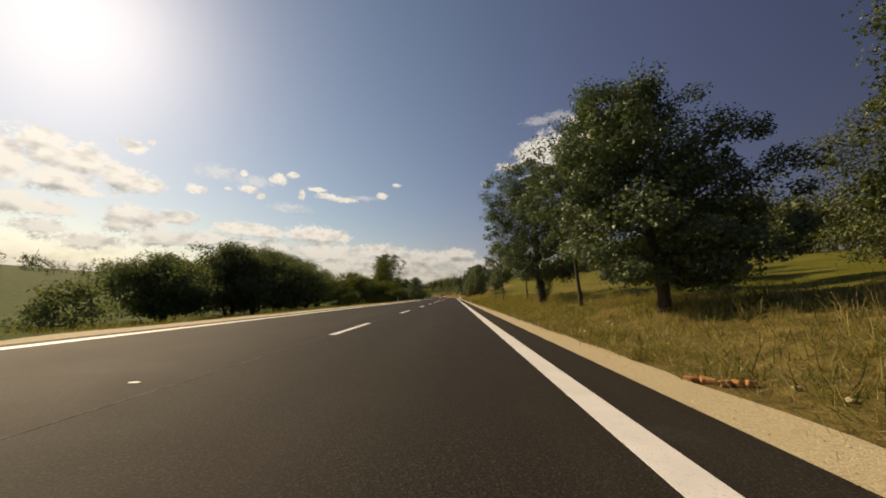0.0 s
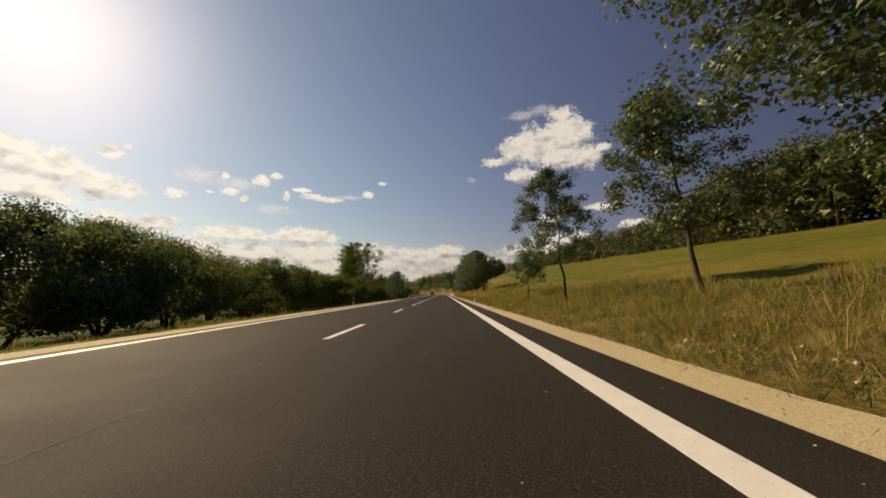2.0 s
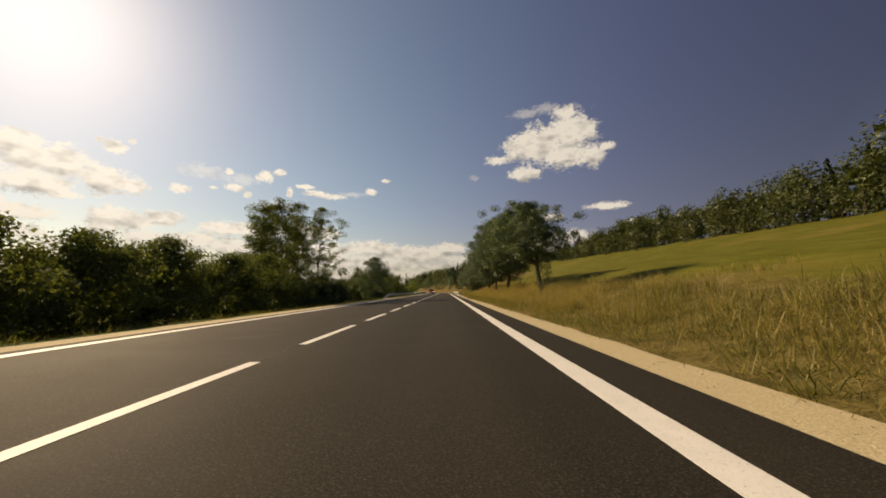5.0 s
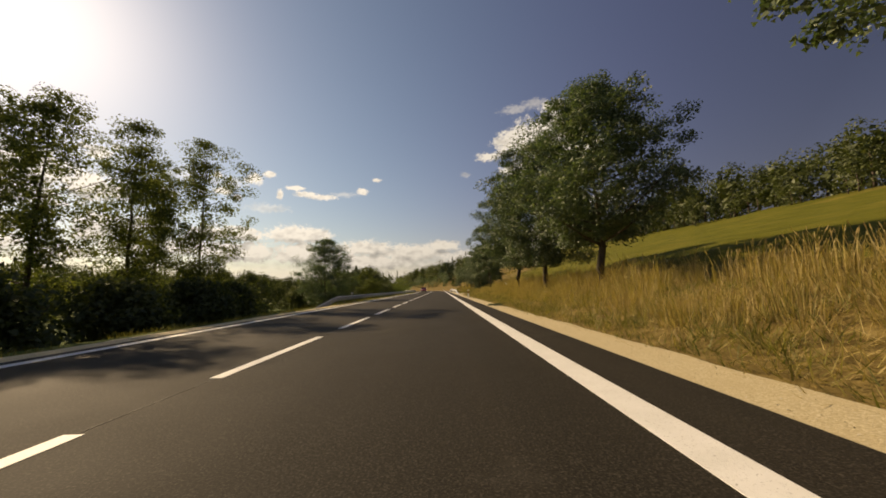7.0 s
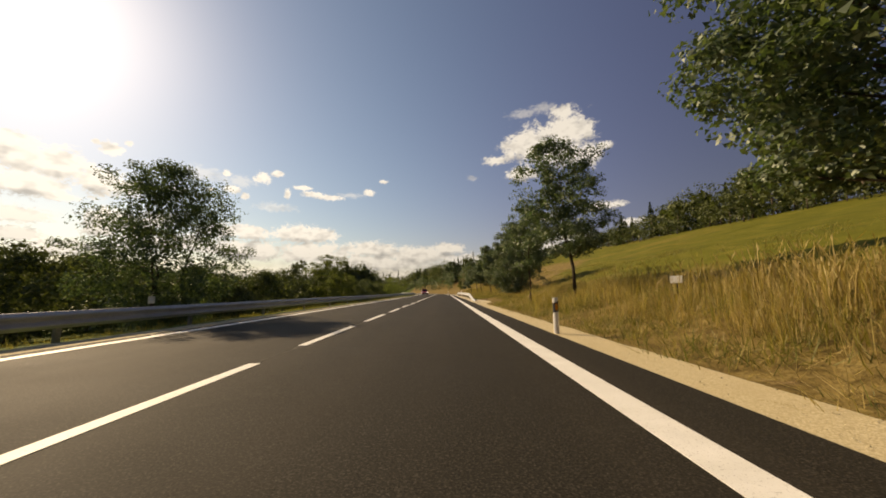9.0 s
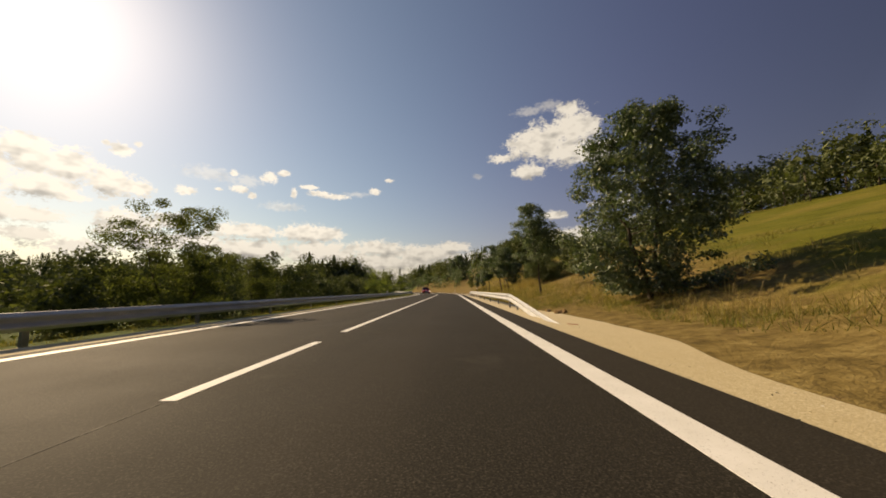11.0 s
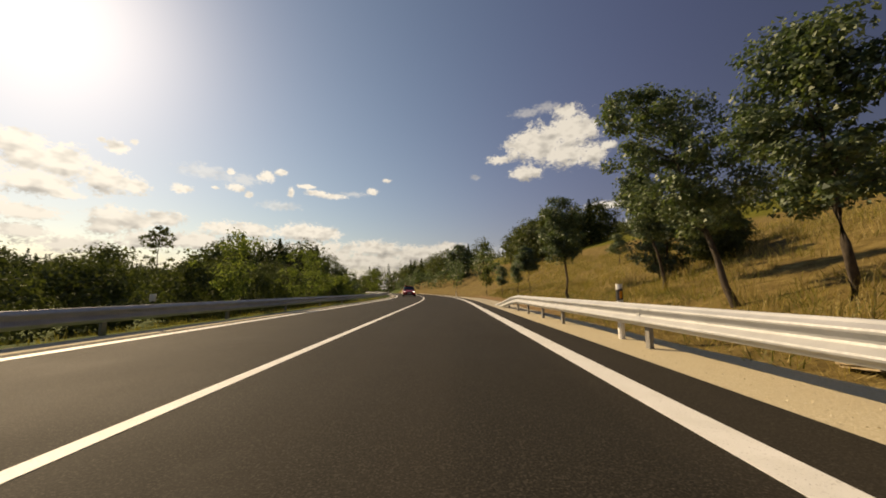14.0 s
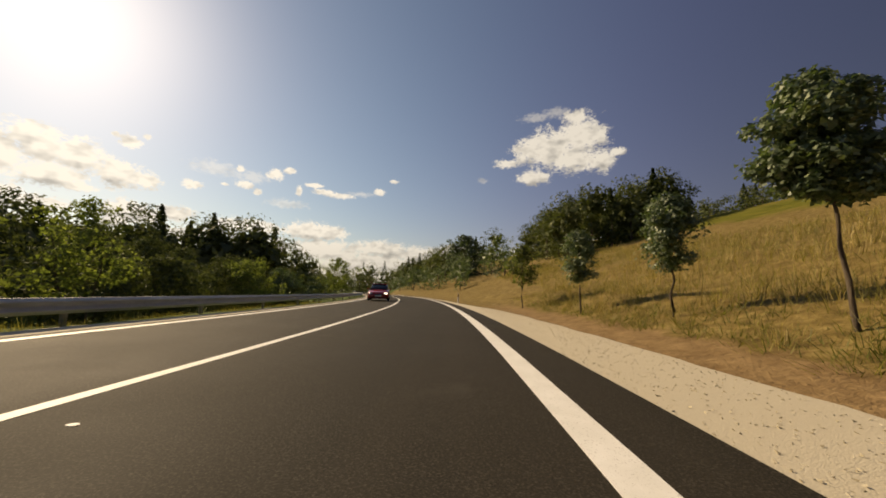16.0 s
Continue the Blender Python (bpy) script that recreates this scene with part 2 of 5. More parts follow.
bump(t, p, nmath(t, "SUBTRACT", grain(t, 20, 3, 0.6), peb.outputs["Distance"]), 0.4, 0.006)

# pale loose gravel chips
CHIPS, t, p = material("gravel_chips", 0.95)
info = t.nodes.new("ShaderNodeNewGeometry")
col = ramp(t, info.outputs["Random Per Island"], (0.0, (0.34, 0.29, 0.19)), (0.6, (0.50, 0.44, 0.31)), (1.0, (0.64, 0.59, 0.46)))
t.links.new(col, p.inputs["Base Color"])

# the land: dry grass and bare soil on the bank, greener meadow above it, lush field on the low side
LAND, t, p = material("grassland", 1.0)
bend = nmath(t, "MINIMUM", nmath(t, "MAXIMUM", nmath(t, "SUBTRACT", axis(t, 1), 158.0), 0.0), 80.0)
x = nmath(t, "ADD", axis(t, 0), nmath(t, "DIVIDE", nmath(t, "MULTIPLY", bend, bend), 440.0))
far_on = step(t, axis(t, 1), 108.0, 154.0)
x_in = nmath(t, "SUBTRACT", x, nmath(t, "MULTIPLY", far_on, 18.0))
rough_x = nmath(t, "ADD", x_in, nmath(t, "MULTIPLY", nmath(t, "SUBTRACT", grain(t, 0.35, 4, 0.6), 0.5), 9.0))
clump = grain(t, 2.6, 5, 0.7)
tuft = grain(t, 11, 4, 0.7)
patch = grain(t, 0.10, 4, 0.6)
dry = ramp(t, clump, (0.30, (0.098, 0.070, 0.023)), (0.52, (0.225, 0.163, 0.058)), (0.74, (0.370, 0.285, 0.112)))
dry = blend(t, nmath(t, "MULTIPLY", step(t, axis(t, 1), 64.0, 50.0), 0.55), dry, ramp(t, clump, (0.3, (0.060, 0.062, 0.016)), (0.7, (0.180, 0.160, 0.046))))
meadow = ramp(t, grain(t, 0.9, 5, 0.7, stretch=(1, 0.35, 1)), (0.32, (0.088, 0.096, 0.012)), (0.52, (0.140, 0.142, 0.019)), (0.72, (0.205, 0.182, 0.034)))
meadow = blend(t, nmath(t, "MULTIPLY", step(t, patch, 0.50, 0.66), 0.42), meadow, (0.270, 0.205, 0.055))
lush = ramp(t, grain(t, 0.7, 5, 0.7), (0.3, (0.042, 0.070, 0.011)), (0.55, (0.080, 0.120, 0.019)), (0.75, (0.140, 0.175, 0.036)))
soilc = ramp(t, tuft, (0.3, (0.16, 0.105, 0.050)), (0.7, (0.33, 0.235, 0.120)))
col = blend(t, step(t, rough_x, 8.8, 11.5), dry, meadow)
col = blend(t, step(t, x, 1.0, -1.0), col, lush)
bare = nmath(t, "MULTIPLY", step(t, grain(t, 0.8, 5, 0.65), 0.59, 0.70), nmath(t, "MULTIPLY", step(t, x, 7.6, 5.6), step(t, x, 2.0, 4.0)))
col = blend(t, bare, col, soilc)
foot_edge = nmath(t, "ADD", x, nmath(t, "MULTIPLY", nmath(t, "SUBTRACT", grain(t, 1.1, 4, 0.6), 0.5), 1.6))
foot = nmath(t, "MULTIPLY", nmath(t, "MULTIPLY", step(t, foot_edge, 7.2, 6.7), step(t, x, 2.0, 4.0)), nmath(t, "MULTIPLY", step(t, axis(t, 1), 146.0, 151.0), step(t, axis(t, 1), 182.0, 172.0)))
col = blend(t, foot, col, ramp(t, clump, (0.3, (0.190, 0.120, 0.056)), (0.7, (0.350, 0.240, 0.120))))
col = blend(t, 0.35, col, ramp(t, tuft, (0.3, (0.25, 0.25, 0.25)), (0.7, (0.9, 0.9, 0.9))), "MULTIPLY")
t.links.new(col, p.inputs["Base Color"])
p.inputs["Specular IOR Level"].default_value = 0.1
bump(t, p, nmath(t, "ADD", clump, tuft), 0.6, 0.07)


def foliage(name, dark, mid, light, through_light=0.35, gloss=0.25):
    m = bpy.data.materials.new(name)
    m.use_nodes = True
    t = m.node_tree
    t.nodes.clear()
    rnd = t.nodes.new("ShaderNodeNewGeometry").outputs["Random Per Island"]
    per = t.nodes.new("ShaderNodeObjectInfo").outputs["Random"]
    spray = grain(t, 0.9, 3, 0.6)
    fac = nmath(t, "ADD", nmath(t, "MULTIPLY", rnd, 0.55), nmath(t, "MULTIPLY", spray, 0.45))
    fac = nmath(t, "ADD", fac, nmath(t, "MULTIPLY", nmath(t, "SUBTRACT", per, 0.5), 0.12))
    col = ramp(t, fac, (0.18, dark), (0.52, mid), (0.86, light))
    d = t.nodes.new("ShaderNodeBsdfDiffuse")
    tr = t.nodes.new("ShaderNodeBsdfTranslucent")
    g = t.nodes.new("ShaderNodeBsdfGlossy")
    g.inputs["Roughness"].default_value = 0.55
    g.inputs["Color"].default_value = (0.8, 0.85, 0.8, 1)
    t.links.new(col, d.inputs["Color"])
    t.links.new(blend(t, 1.0, col, (1.02, 1.12, 0.62), "MULTIPLY"), tr.inputs["Color"])
    a = t.nodes.new("ShaderNodeMixShader")
    a.inputs[0].default_value = through_light
    t.links.new(d.outputs[0], a.inputs[1])
    t.links.new(tr.outputs[0], a.inputs[2])
    b = t.nodes.new("ShaderNodeMixShader")
    b.inputs[0].default_value = 0.04 * gloss * 4
    t.links.new(a.outputs[0], b.inputs[1])
    t.links.new(g.outputs[0], b.inputs[2])
    t.links.new(b.outputs[0], t.nodes.new("ShaderNodeOutputMaterial").inputs["Surface"])
    return m


OAK_LEAF = foliage("oak_leaves", (0.030, 0.050, 0.024), (0.070, 0.104, 0.044), (0.165, 0.198, 0.096), 0.36, 0.45)
ASH_LEAF = foliage("ash_leaves", (0.038, 0.064, 0.028), (0.088, 0.130, 0.054), (0.188, 0.228, 0.108), 0.38, 0.45)
WILLOW_LEAF = foliage("willow_leaves", (0.066, 0.083, 0.046), (0.136, 0.162, 0.087), (0.240, 0.265, 0.155), 0.50, 0.1)
LOCUST_LEAF = foliage("locust_leaves", (0.060, 0.076, 0.022), (0.128, 0.148, 0.044), (0.235, 0.250, 0.086), 0.46, 0.15)
YOUNG_LEAF = foliage("young_leaves", (0.080, 0.108, 0.030), (0.170, 0.208, 0.060), (0.290, 0.325, 0.110), 0.52, 0.15)
WOOD_LEAF = foliage("woodland_leaves", (0.046, 0.060, 0.022), (0.098, 0.118, 0.040), (0.180, 0.195, 0.072), 0.28, 0.2)
SPRUCE_NEEDLE = foliage("spruce_needles", (0.020, 0.032, 0.015), (0.048, 0.066, 0.027), (0.096, 0.118, 0.046), 0.15, 0.05)
STRAW = foliage("dry_grass", (0.240, 0.172, 0.060), (0.390, 0.290, 0.112), (0.560, 0.445, 0.200), 0.36, 0.15)
OLIVEGRASS = foliage("olive_grass", (0.130, 0.115, 0.030), (0.250, 0.215, 0.060), (0.430, 0.360, 0.135), 0.38, 0.15)
GREENGRASS = foliage("green_grass", (0.065, 0.078, 0.016), (0.140, 0.150, 0.034), (0.280, 0.262, 0.080), 0.40, 0.15)

BARK, t, p = material("bark", 0.95)
col = ramp(t, grain(t, 14, 5, 0.7, stretch=(1, 1, 0.22)), (0.3, (0.030, 0.022, 0.015)), (0.7, (0.120, 0.092, 0.064)))
t.links.new(col, p.inputs["Base Color"])
bump(t, p, grain(t, 22, 4, 0.7, stretch=(1, 1, 0.2)), 0.8, 0.03)

ZINC, t, p = material("galvanised_steel", 0.42)
spang = t.nodes.new("ShaderNodeTexVoronoi")
spang.inputs["Scale"].default_value = 40
t.links.new(place_of(t), spang.inputs["Vector"])
col = ramp(t, grain(t, 2.2, 5, 0.65), (0.3, (0.36, 0.375, 0.385)), (0.7, (0.47, 0.485, 0.495)))
t.links.new(col, p.inputs["Base Color"])
p.inputs["Metallic"].default_value = 0.25
t.links.new(nmath(t, "ADD", 0.50, nmath(t, "MULTIPLY", spang.outputs["Distance"], 0.25)), p.inputs["Roughness"])

POSTSTEEL, t, p = material("dull_galvanised_post", 0.7)
t.links.new(ramp(t, grain(t, 6, 5, 0.65), (0.3, (0.17, 0.165, 0.155)), (0.7, (0.29, 0.285, 0.27))), p.inputs["Base Color"])
p.inputs["Metallic"].default_value = 0.3

PLASTIC, t, p = material("white_plastic", 0.45)
t.links.new(ramp(t, grain(t, 9, 4, 0.6), (0.3, (0.62, 0.61, 0.57)), (0.6, (0.80, 0.79, 0.76))), p.inputs["Base Color"])
BLACK, t, p = material("black_plastic", 0.5)
t.links.new(ramp(t, grain(t, 12, 3, 0.6), (0.3, (0.012, 0.012, 0.012)), (0.7, (0.03, 0.03, 0.03))), p.inputs["Base Color"])
REFLECTOR, t, p = material("amber_reflector", 0.15)
p.inputs["Base Color"].default_value = (0.65, 0.25, 0.03, 1)
CLEAR, t, p = material("clear_reflector", 0.12)
p.inputs["Base Color"].default_value = (0.75, 0.77, 0.80, 1)
BRICK, t, p = material("broken_brick", 0.95)
t.links.new(ramp(t, grain(t, 30, 4, 0.7), (0.3, (0.34, 0.15, 0.05)), (0.7, (0.56, 0.30, 0.12))), p.inputs["Base Color"])
bump(t, p, grain(t, 60, 4, 0.7), 0.5, 0.006)
BLOCK, t, p = material("tan_stone", 0.95)
t.links.new(ramp(t, grain(t, 9, 5, 0.7), (0.3, (0.24, 0.18, 0.10)), (0.7, (0.50, 0.41, 0.26))), p.inputs["Base Color"])
bump(t, p, grain(t, 26, 5, 0.7), 0.6, 0.02)
CLOD, t, p = material("dry_clod", 1.0)
t.links.new(ramp(t, grain(t, 18, 4, 0.7), (0.3, (0.20, 0.12, 0.05)), (0.7, (0.40, 0.27, 0.13))), p.inputs["Base Color"])
REDPLASTIC, t, p = material("red_plastic", 0.4)
p.inputs["Base Color"].default_value = (0.55, 0.05, 0.03, 1)
TWIG, t, p = material("dry_twig", 0.95)
t.links.new(ramp(t, grain(t, 30, 3, 0.6), (0.3, (0.09, 0.06, 0.03)), (0.7, (0.22, 0.16, 0.09))), p.inputs["Base Color"])


# ---- building helpers ----
def mesh_object(name, verts, faces, mat, parent=None, smooth=False):
    me = bpy.data.meshes.new(name)
    me.from_pydata([tuple(v) for v in verts], [], faces)
    me.update()
    if smooth:
        me.polygons.foreach_set("use_smooth", [True] * len(me.polygons))
    me.materials.append(mat)
    ob = new(name, me)
    if parent:
        ob.parent = parent
    return ob


def quads_object(name, verts, mat, parent=None, per=4):
    """One mesh of separate polygons, each of `per` corners, from an array of corners."""
    verts = np.asarray(verts, dtype=np.float32).reshape(-1, 3)
    n = len(verts) // per
    me = bpy.data.meshes.new(name)
    me.vertices.add(len(verts))
    me.vertices.foreach_set("co", verts.ravel())
    me.loops.add(n * per)
    me.loops.foreach_set("vertex_index", np.arange(n * per, dtype=np.int32))
    me.polygons.add(n)
    me.polygons.foreach_set("loop_start", np.arange(0, n * per, per, dtype=np.int32))
    me.update(calc_edges=True)
    me.materials.append(mat)
    ob = new(name, me)
    if parent:
        ob.parent = parent
    return ob


def part(name, bm, mat, parent, label=""):
    me = bpy.data.meshes.new(name)
    bm.to_mesh(me)
    bm.free()
    me.materials.append(mat)
    ob = new(name, me)
    ob.parent = parent
    return tagged(ob, label)


def box_bm(sx, sy, sz, at=(0, 0, 0), bevel=0.0, turn=None):
    bm = bmesh.new()
    bmesh.ops.create_cube(bm, size=1, matrix=Matrix.Diagonal((sx, sy, sz, 1)))
    if bevel:
        bmesh.ops.bevel(bm, geom=bm.edges[:], offset=bevel, segments=2, affect="EDGES")
    if turn:
        bmesh.ops.transform(bm, matrix=turn, verts=bm.verts)
    bmesh.ops.translate(bm, vec=at, verts=bm.verts)
    return bm


def tube(points, radii, sides=7):
    """Verts and faces of a tapered tube through the points."""
    verts, faces = [], []
    for i, (pt, r) in enumerate(zip(points, radii)):
        ahead = Vector(points[min(i + 1, len(points) - 1)]) - Vector(points[max(i - 1, 0)])
        q = ahead.to_track_quat("Z", "Y")
        for k in range(sides):
            a = 2 * math.pi * k / sides
            verts.append(Vector(pt) + q @ Vector((math.cos(a) * r, math.sin(a) * r, 0)))
    for i in range(len(points) - 1):
        for k in range(sides):
            a, b = i * sides + k, i * sides + (k + 1) % sides
            faces.append((a, b, b + sides, a + sides))
    faces.append(tuple(range((len(points) - 1) * sides, len(points) * sides)))
    return verts, faces


def tubes_object(name, runs, mat, parent):
    verts, faces = [], []
    for pts, radii, sides in runs:
        v, f = tube(pts, radii, sides)
        o = len(verts)
        verts += v
        faces += [tuple(i + o for i in g) for g in f]
    return mesh_object(name, verts, faces, mat, parent, smooth=True)


# ---- the lie of the land ----
def road_x(y):
    """How far the road's middle has swung from the straight at y."""
    if y < 158:
        return 0.0
    if y < 238:
        return -((y - 158) ** 2) / 440
    s = y - 238
    return -14.55 - 0.3636 * s + min(s, 90) ** 2 / 620 + max(s - 90, 0) * 0.29


def smooth01(v):
    v = min(max(v, 0.0), 1.0)
    return v * v * (3 - 2 * v)


def verge_out(y):
    """Outer edge of the right-hand limestone verge."""
    return 4.98 + 0.9 * smooth01((y - 108) / 4) * (1 - smooth01((y - 117) / 5)) + 0.6 * smooth01((y - 119) / 4) * (1 - smooth01((y - 150) / 6)) + 0.9 * smooth01((y - 150) / 7) * (1 - smooth01((y - 172) / 14))


def land_z(x, y):
    s = x - road_x(y)
    bumps = 0.0
    if s > 0:
        v = verge_out(y)
        if s < v:
            return -0.04
        d = s - v
        hill = 45 * (0.15 + 0.00085 * (min(max(y, 20), 190) - 40))
        bank = 0.62 * smooth01(d / 3.4)
        flat = smooth01((y - 106) / 5) * (1 - smooth01((y - 121) / 6))
        bank *= 1 - 0.55 * flat * (1 - smooth01((d - 2) / 4))
        up = max(d - 1.5, 0)
        z = bank + (hill - 0.62) * min(up, 37) / 37 * smooth01(0.35 + up / 12) + 0.10 * max(min(up, 160) - 37, 0)
        z *= 1 - 0.75 * smooth01((y - 260) / 200)
        bumps = min(d / 3, 1) * (0.16 * noise.noise((x * 0.35, y * 0.35, 0)) + 0.06 * noise.noise((x * 1.3, y * 1.3, 4)))
        return z + bumps - 0.04 * (1 - smooth01(d / 0.6))
    if s > -4.55:
        return -0.04
    d = -4.55 - s
    z = -0.04 - 0.06 * smooth01(d / 0.5) - 1.25 * smooth01((d - 0.6) / 5.5)
    far = max(d - 60, 0)
    z += 0.07 * min(far, 300)
    bumps = min(d / 2, 1) * (0.14 * noise.noise((x * 0.3, y * 0.3, 7)) + 0.05 * noise.noise((x * 1.2, y * 1.2, 2)))
    return z + bumps


def build_ground():
    near = list(np.arange(5.0, 9.0, 0.25)) + list(np.arange(9.0, 16, 0.7)) + list(np.arange(16, 40, 2)) + list(np.arange(40, 80, 4))
    far = [80, 100, 130, 170, 230, 320, 450, 650, 1000, 1600, 2600]
    left = [-a for a in reversed([4.55, 4.7, 4.9, 5.1, 5.4, 5.8, 6.2, 6.7, 7.2, 7.8, 8.5, 9.3, 10.2, 11.2, 12.5, 14, 16, 18, 21, 24, 28, 33, 40, 50, 62, 80, 100, 130, 170, 230, 320, 450, 650, 1000, 1600, 2600])]
    xs = left + [-3.5, 0.0, 3.5, 4.7] + near + far
    ys = [-400, -250, -150, -90, -50, -30] + list(np.arange(-20, 20, 2)) + list(np.arange(20, 250, 1.5)) + list(np.arange(250, 420, 8)) + [450, 520, 620, 800, 1100, 1600, 2400, 3600]
    verts, faces = [], []
    for y in ys:
        for s in xs:
            sx = s
            if 4.9 <= s < 8.9:
                sx = s + (verge_out(y) - 5.0) * max(0, (8.9 - s) / 3.9)
            x = sx + road_x(min(y, 420))
            verts.append((x, y, land_z(x, y)))
    w = len(xs)
    for j in range(len(ys) - 1):
        for i in range(w - 1):
            a = j * w + i
            faces.append((a, a + 1, a + w + 1, a + w))
    tagged(mesh_object("ground", verts, faces, LAND, smooth=True), "rolling grassland of dry bank, meadow and low green field", "ground", kind="structure")


build_ground()

STATIONS = [-40 + 4 * i for i in range(48)] + [152 + 3 * i for i in range(90)]


def strip(name, lo, hi, z, mat, ys, label, category, thick=0.05, wobble=0.0, kind="structure", parent=None):
    """A slab along the road between two distances from its middle (numbers or functions of y)."""
    verts, faces = [], []
    for k, y in enumerate(ys):
        a = lo(y) if callable(lo) else lo
        b = hi(y) if callable(hi) else hi
        if wobble:
            b += wobble * noise.noise((y * 0.9, 3.1, b)) + wobble * 0.5 * noise.noise((y * 3.3, 1.1, b))
        o = road_x(y)
        za, zb = (z(y) if callable(z) else z), (z(y) if callable(z) else z)
        verts += [(a + o, y, za - thick), (a + o, y, za), (b + o, y, zb), (b + o, y, zb - thick)]
    for k in range(len(ys) - 1):
        for i in range(3):
            c = 4 * k + i
            faces.append((c, c + 4, c + 5, c + 1))
    e = 4 * (len(ys) - 1)
    faces += [(0, 1, 2, 3), (e + 3, e + 2, e + 1, e)]
    ob = mesh_object(name, verts, faces, mat, parent)
    return tagged(ob, label, category, kind=kind)


tagged(strip("road", -3.62, 4.32, 0.0, ASPHALT, STATIONS, "", "", 0.12), "smooth dark new asphalt carriageway with two lanes", "road", kind="structure")
FINE = [-20 + 0.4 * i for i in range(540)] + [196 + 4 * i for i in range(40)]
strip("verge_right", 4.28, verge_out, -0.012, LIMESTONE, FINE, "pale crushed limestone verge beside the asphalt", "verge", 0.08, 0.10)
strip("verge_left", -3.60, lambda y: -4.35, -0.02, LIMESTONE, FINE, "narrow pale gravel verge beside the asphalt", "verge", 0.08, 0.14)
strip("edge_line_right", 3.45, 3.70, 0.004, PAINT, STATIONS, "solid white painted edge line", "road marking", 0.003)
strip("edge_line_left", -3.34, -3.12, 0.004, PAINT, STATIONS, "solid white painted edge line", "road marking", 0.003)
strip("centre_line", 0.06, 0.19, 0.004, PAINT, [112.25 + 3 * i for i in range(100)], "solid white painted centre line", "road marking", 0.003)
strip("setting_out_line", 0.119, 0.131, 0.002, CHALK, [-20 + 4 * i for i in range(33)], "faint thin setting-out line between the dashes", "road marking", 0.002)
dash = None
for start in [-20.05, -11.05, -2.05, 6.95, 15.95, 24.95, 33.95] + [42.8 + 4.34 * i for i in range(16)]:
    if dash is None:
        dash = strip("centre_dash", 0.06, 0.19, 0.004, PAINT, [0, 1, 2, 3.0], "white painted centre line dash", "road marking", 0.003)
        tagged(dash, group="centre line dashes")
        dash.matrix_basis = pose(0, start, 0)
    else:
        copy_thing(dash, pose(0, start, 0))


for x, y, a in ((-0.24, 3.06, 0.08), (0.62, 158.2, 0.06)):
    bm = bmesh.new()
    ring = [bm.verts.new((a * math.cos(k * 0.571) * (0.6 + 0.25 * noise.noise((k * 0.7, y, 0))), 0.4 * a * math.sin(k * 0.571), 0.0)) for k in range(11)]
    bm.faces.new(ring)
    for f in bmesh.ops.extrude_face_region(bm, geom=bm.faces[:])["geom"]:
        if isinstance(f, bmesh.types.BMVert):
            f.co.z += 0.004
    me = bpy.data.meshes.new("paint_blot")
    bm.to_mesh(me)
    bm.free()
    me.materials.append(PAINT)
    blot = new("paint_blot", me)
    blot.matrix_basis = pose(x, y, 0.001)
    tagged(blot, "small blot of white road paint on the asphalt", "road marking", "paint blots")


# ---- trees and shrubs ----
def leaf_cards(rng, centres, radius, count, size, flat=0.7, droop=0.0, aspect=0.5):
    """Corners of pointed leaves scattered in sprays round the centres."""
    k = len(centres)
    idx = np.arange(k) if k == count else rng.integers(0, k, count)
    rad = np.asarray(radius)[idx][:, None] if np.ndim(radius) else radius
    u = rng.normal(0, 1, (count, 3))
    u /= np.linalg.norm(u, axis=1)[:, None]
    off = u * rad * (rng.uniform(0.02, 1, count) ** 0.42)[:, None]
    off[:, 2] *= flat
    pos = centres[idx] + off
    pos[:, 2] -= droop * np.abs(rng.normal(0, 1, count)) * np.linalg.norm(off[:, :2], axis=1)
    n = rng.normal(0, 0.55, (count, 3)) + u * 0.75
    n[:, 2] = np.abs(n[:, 2]) * 0.6 + n[:, 2] * 0.4 + 0.4
    n /= np.linalg.norm(n, axis=1)[:, None]
    d = rng.normal(0, 1, (count, 3))
    d -= n * (d * n).sum(1)[:, None]
    d /= np.linalg.norm(d, axis=1)[:, None]
    e = np.cross(n, d)
    s = (size * rng.uniform(0.6, 1.3, count))[:, None]
    bend = n * s * 0.18
    return np.stack([pos - d * s * 0.5, pos + e * s * aspect * 0.5 - bend * 0.3 + d * s * 0.05, pos + d * s * 0.5 - bend, pos - e * s * aspect * 0.5 - bend * 0.3 + d * s * 0.05], axis=1)


def crown_points(rng, n, width, depth, low, high, shape, lumps=0.3, hollow=0.35):
    """Spray centres inside an uneven crown. shape: where it is widest (0 low, 1 high)."""
    pts = []
    seedv = rng.uniform(0, 100, 3)
    while len(pts) < n:
        h = rng.uniform(0, 1)
        if h < shape:
            r = math.sqrt(max(0, 1 - ((shape - h) / shape) ** 2 * 0.75))
        else:
            r = math.sqrt(max(0, 1 - ((h - shape) / (1 - shape)) ** 2))
        a = rng.uniform(0, 2 * math.pi)
        r *= 1 + lumps * 2 * noise.noise((seedv[0] + math.cos(a) * 1.6, seedv[1] + math.sin(a) * 1.6, seedv[2] + h * 3.2))
        q = rng.uniform(hollow ** 2, 1) ** 0.5
        pts.append((math.cos(a) * r * q * width / 2, math.sin(a) * r * q * depth / 2, low + h * (high - low)))
    return np.array(pts)


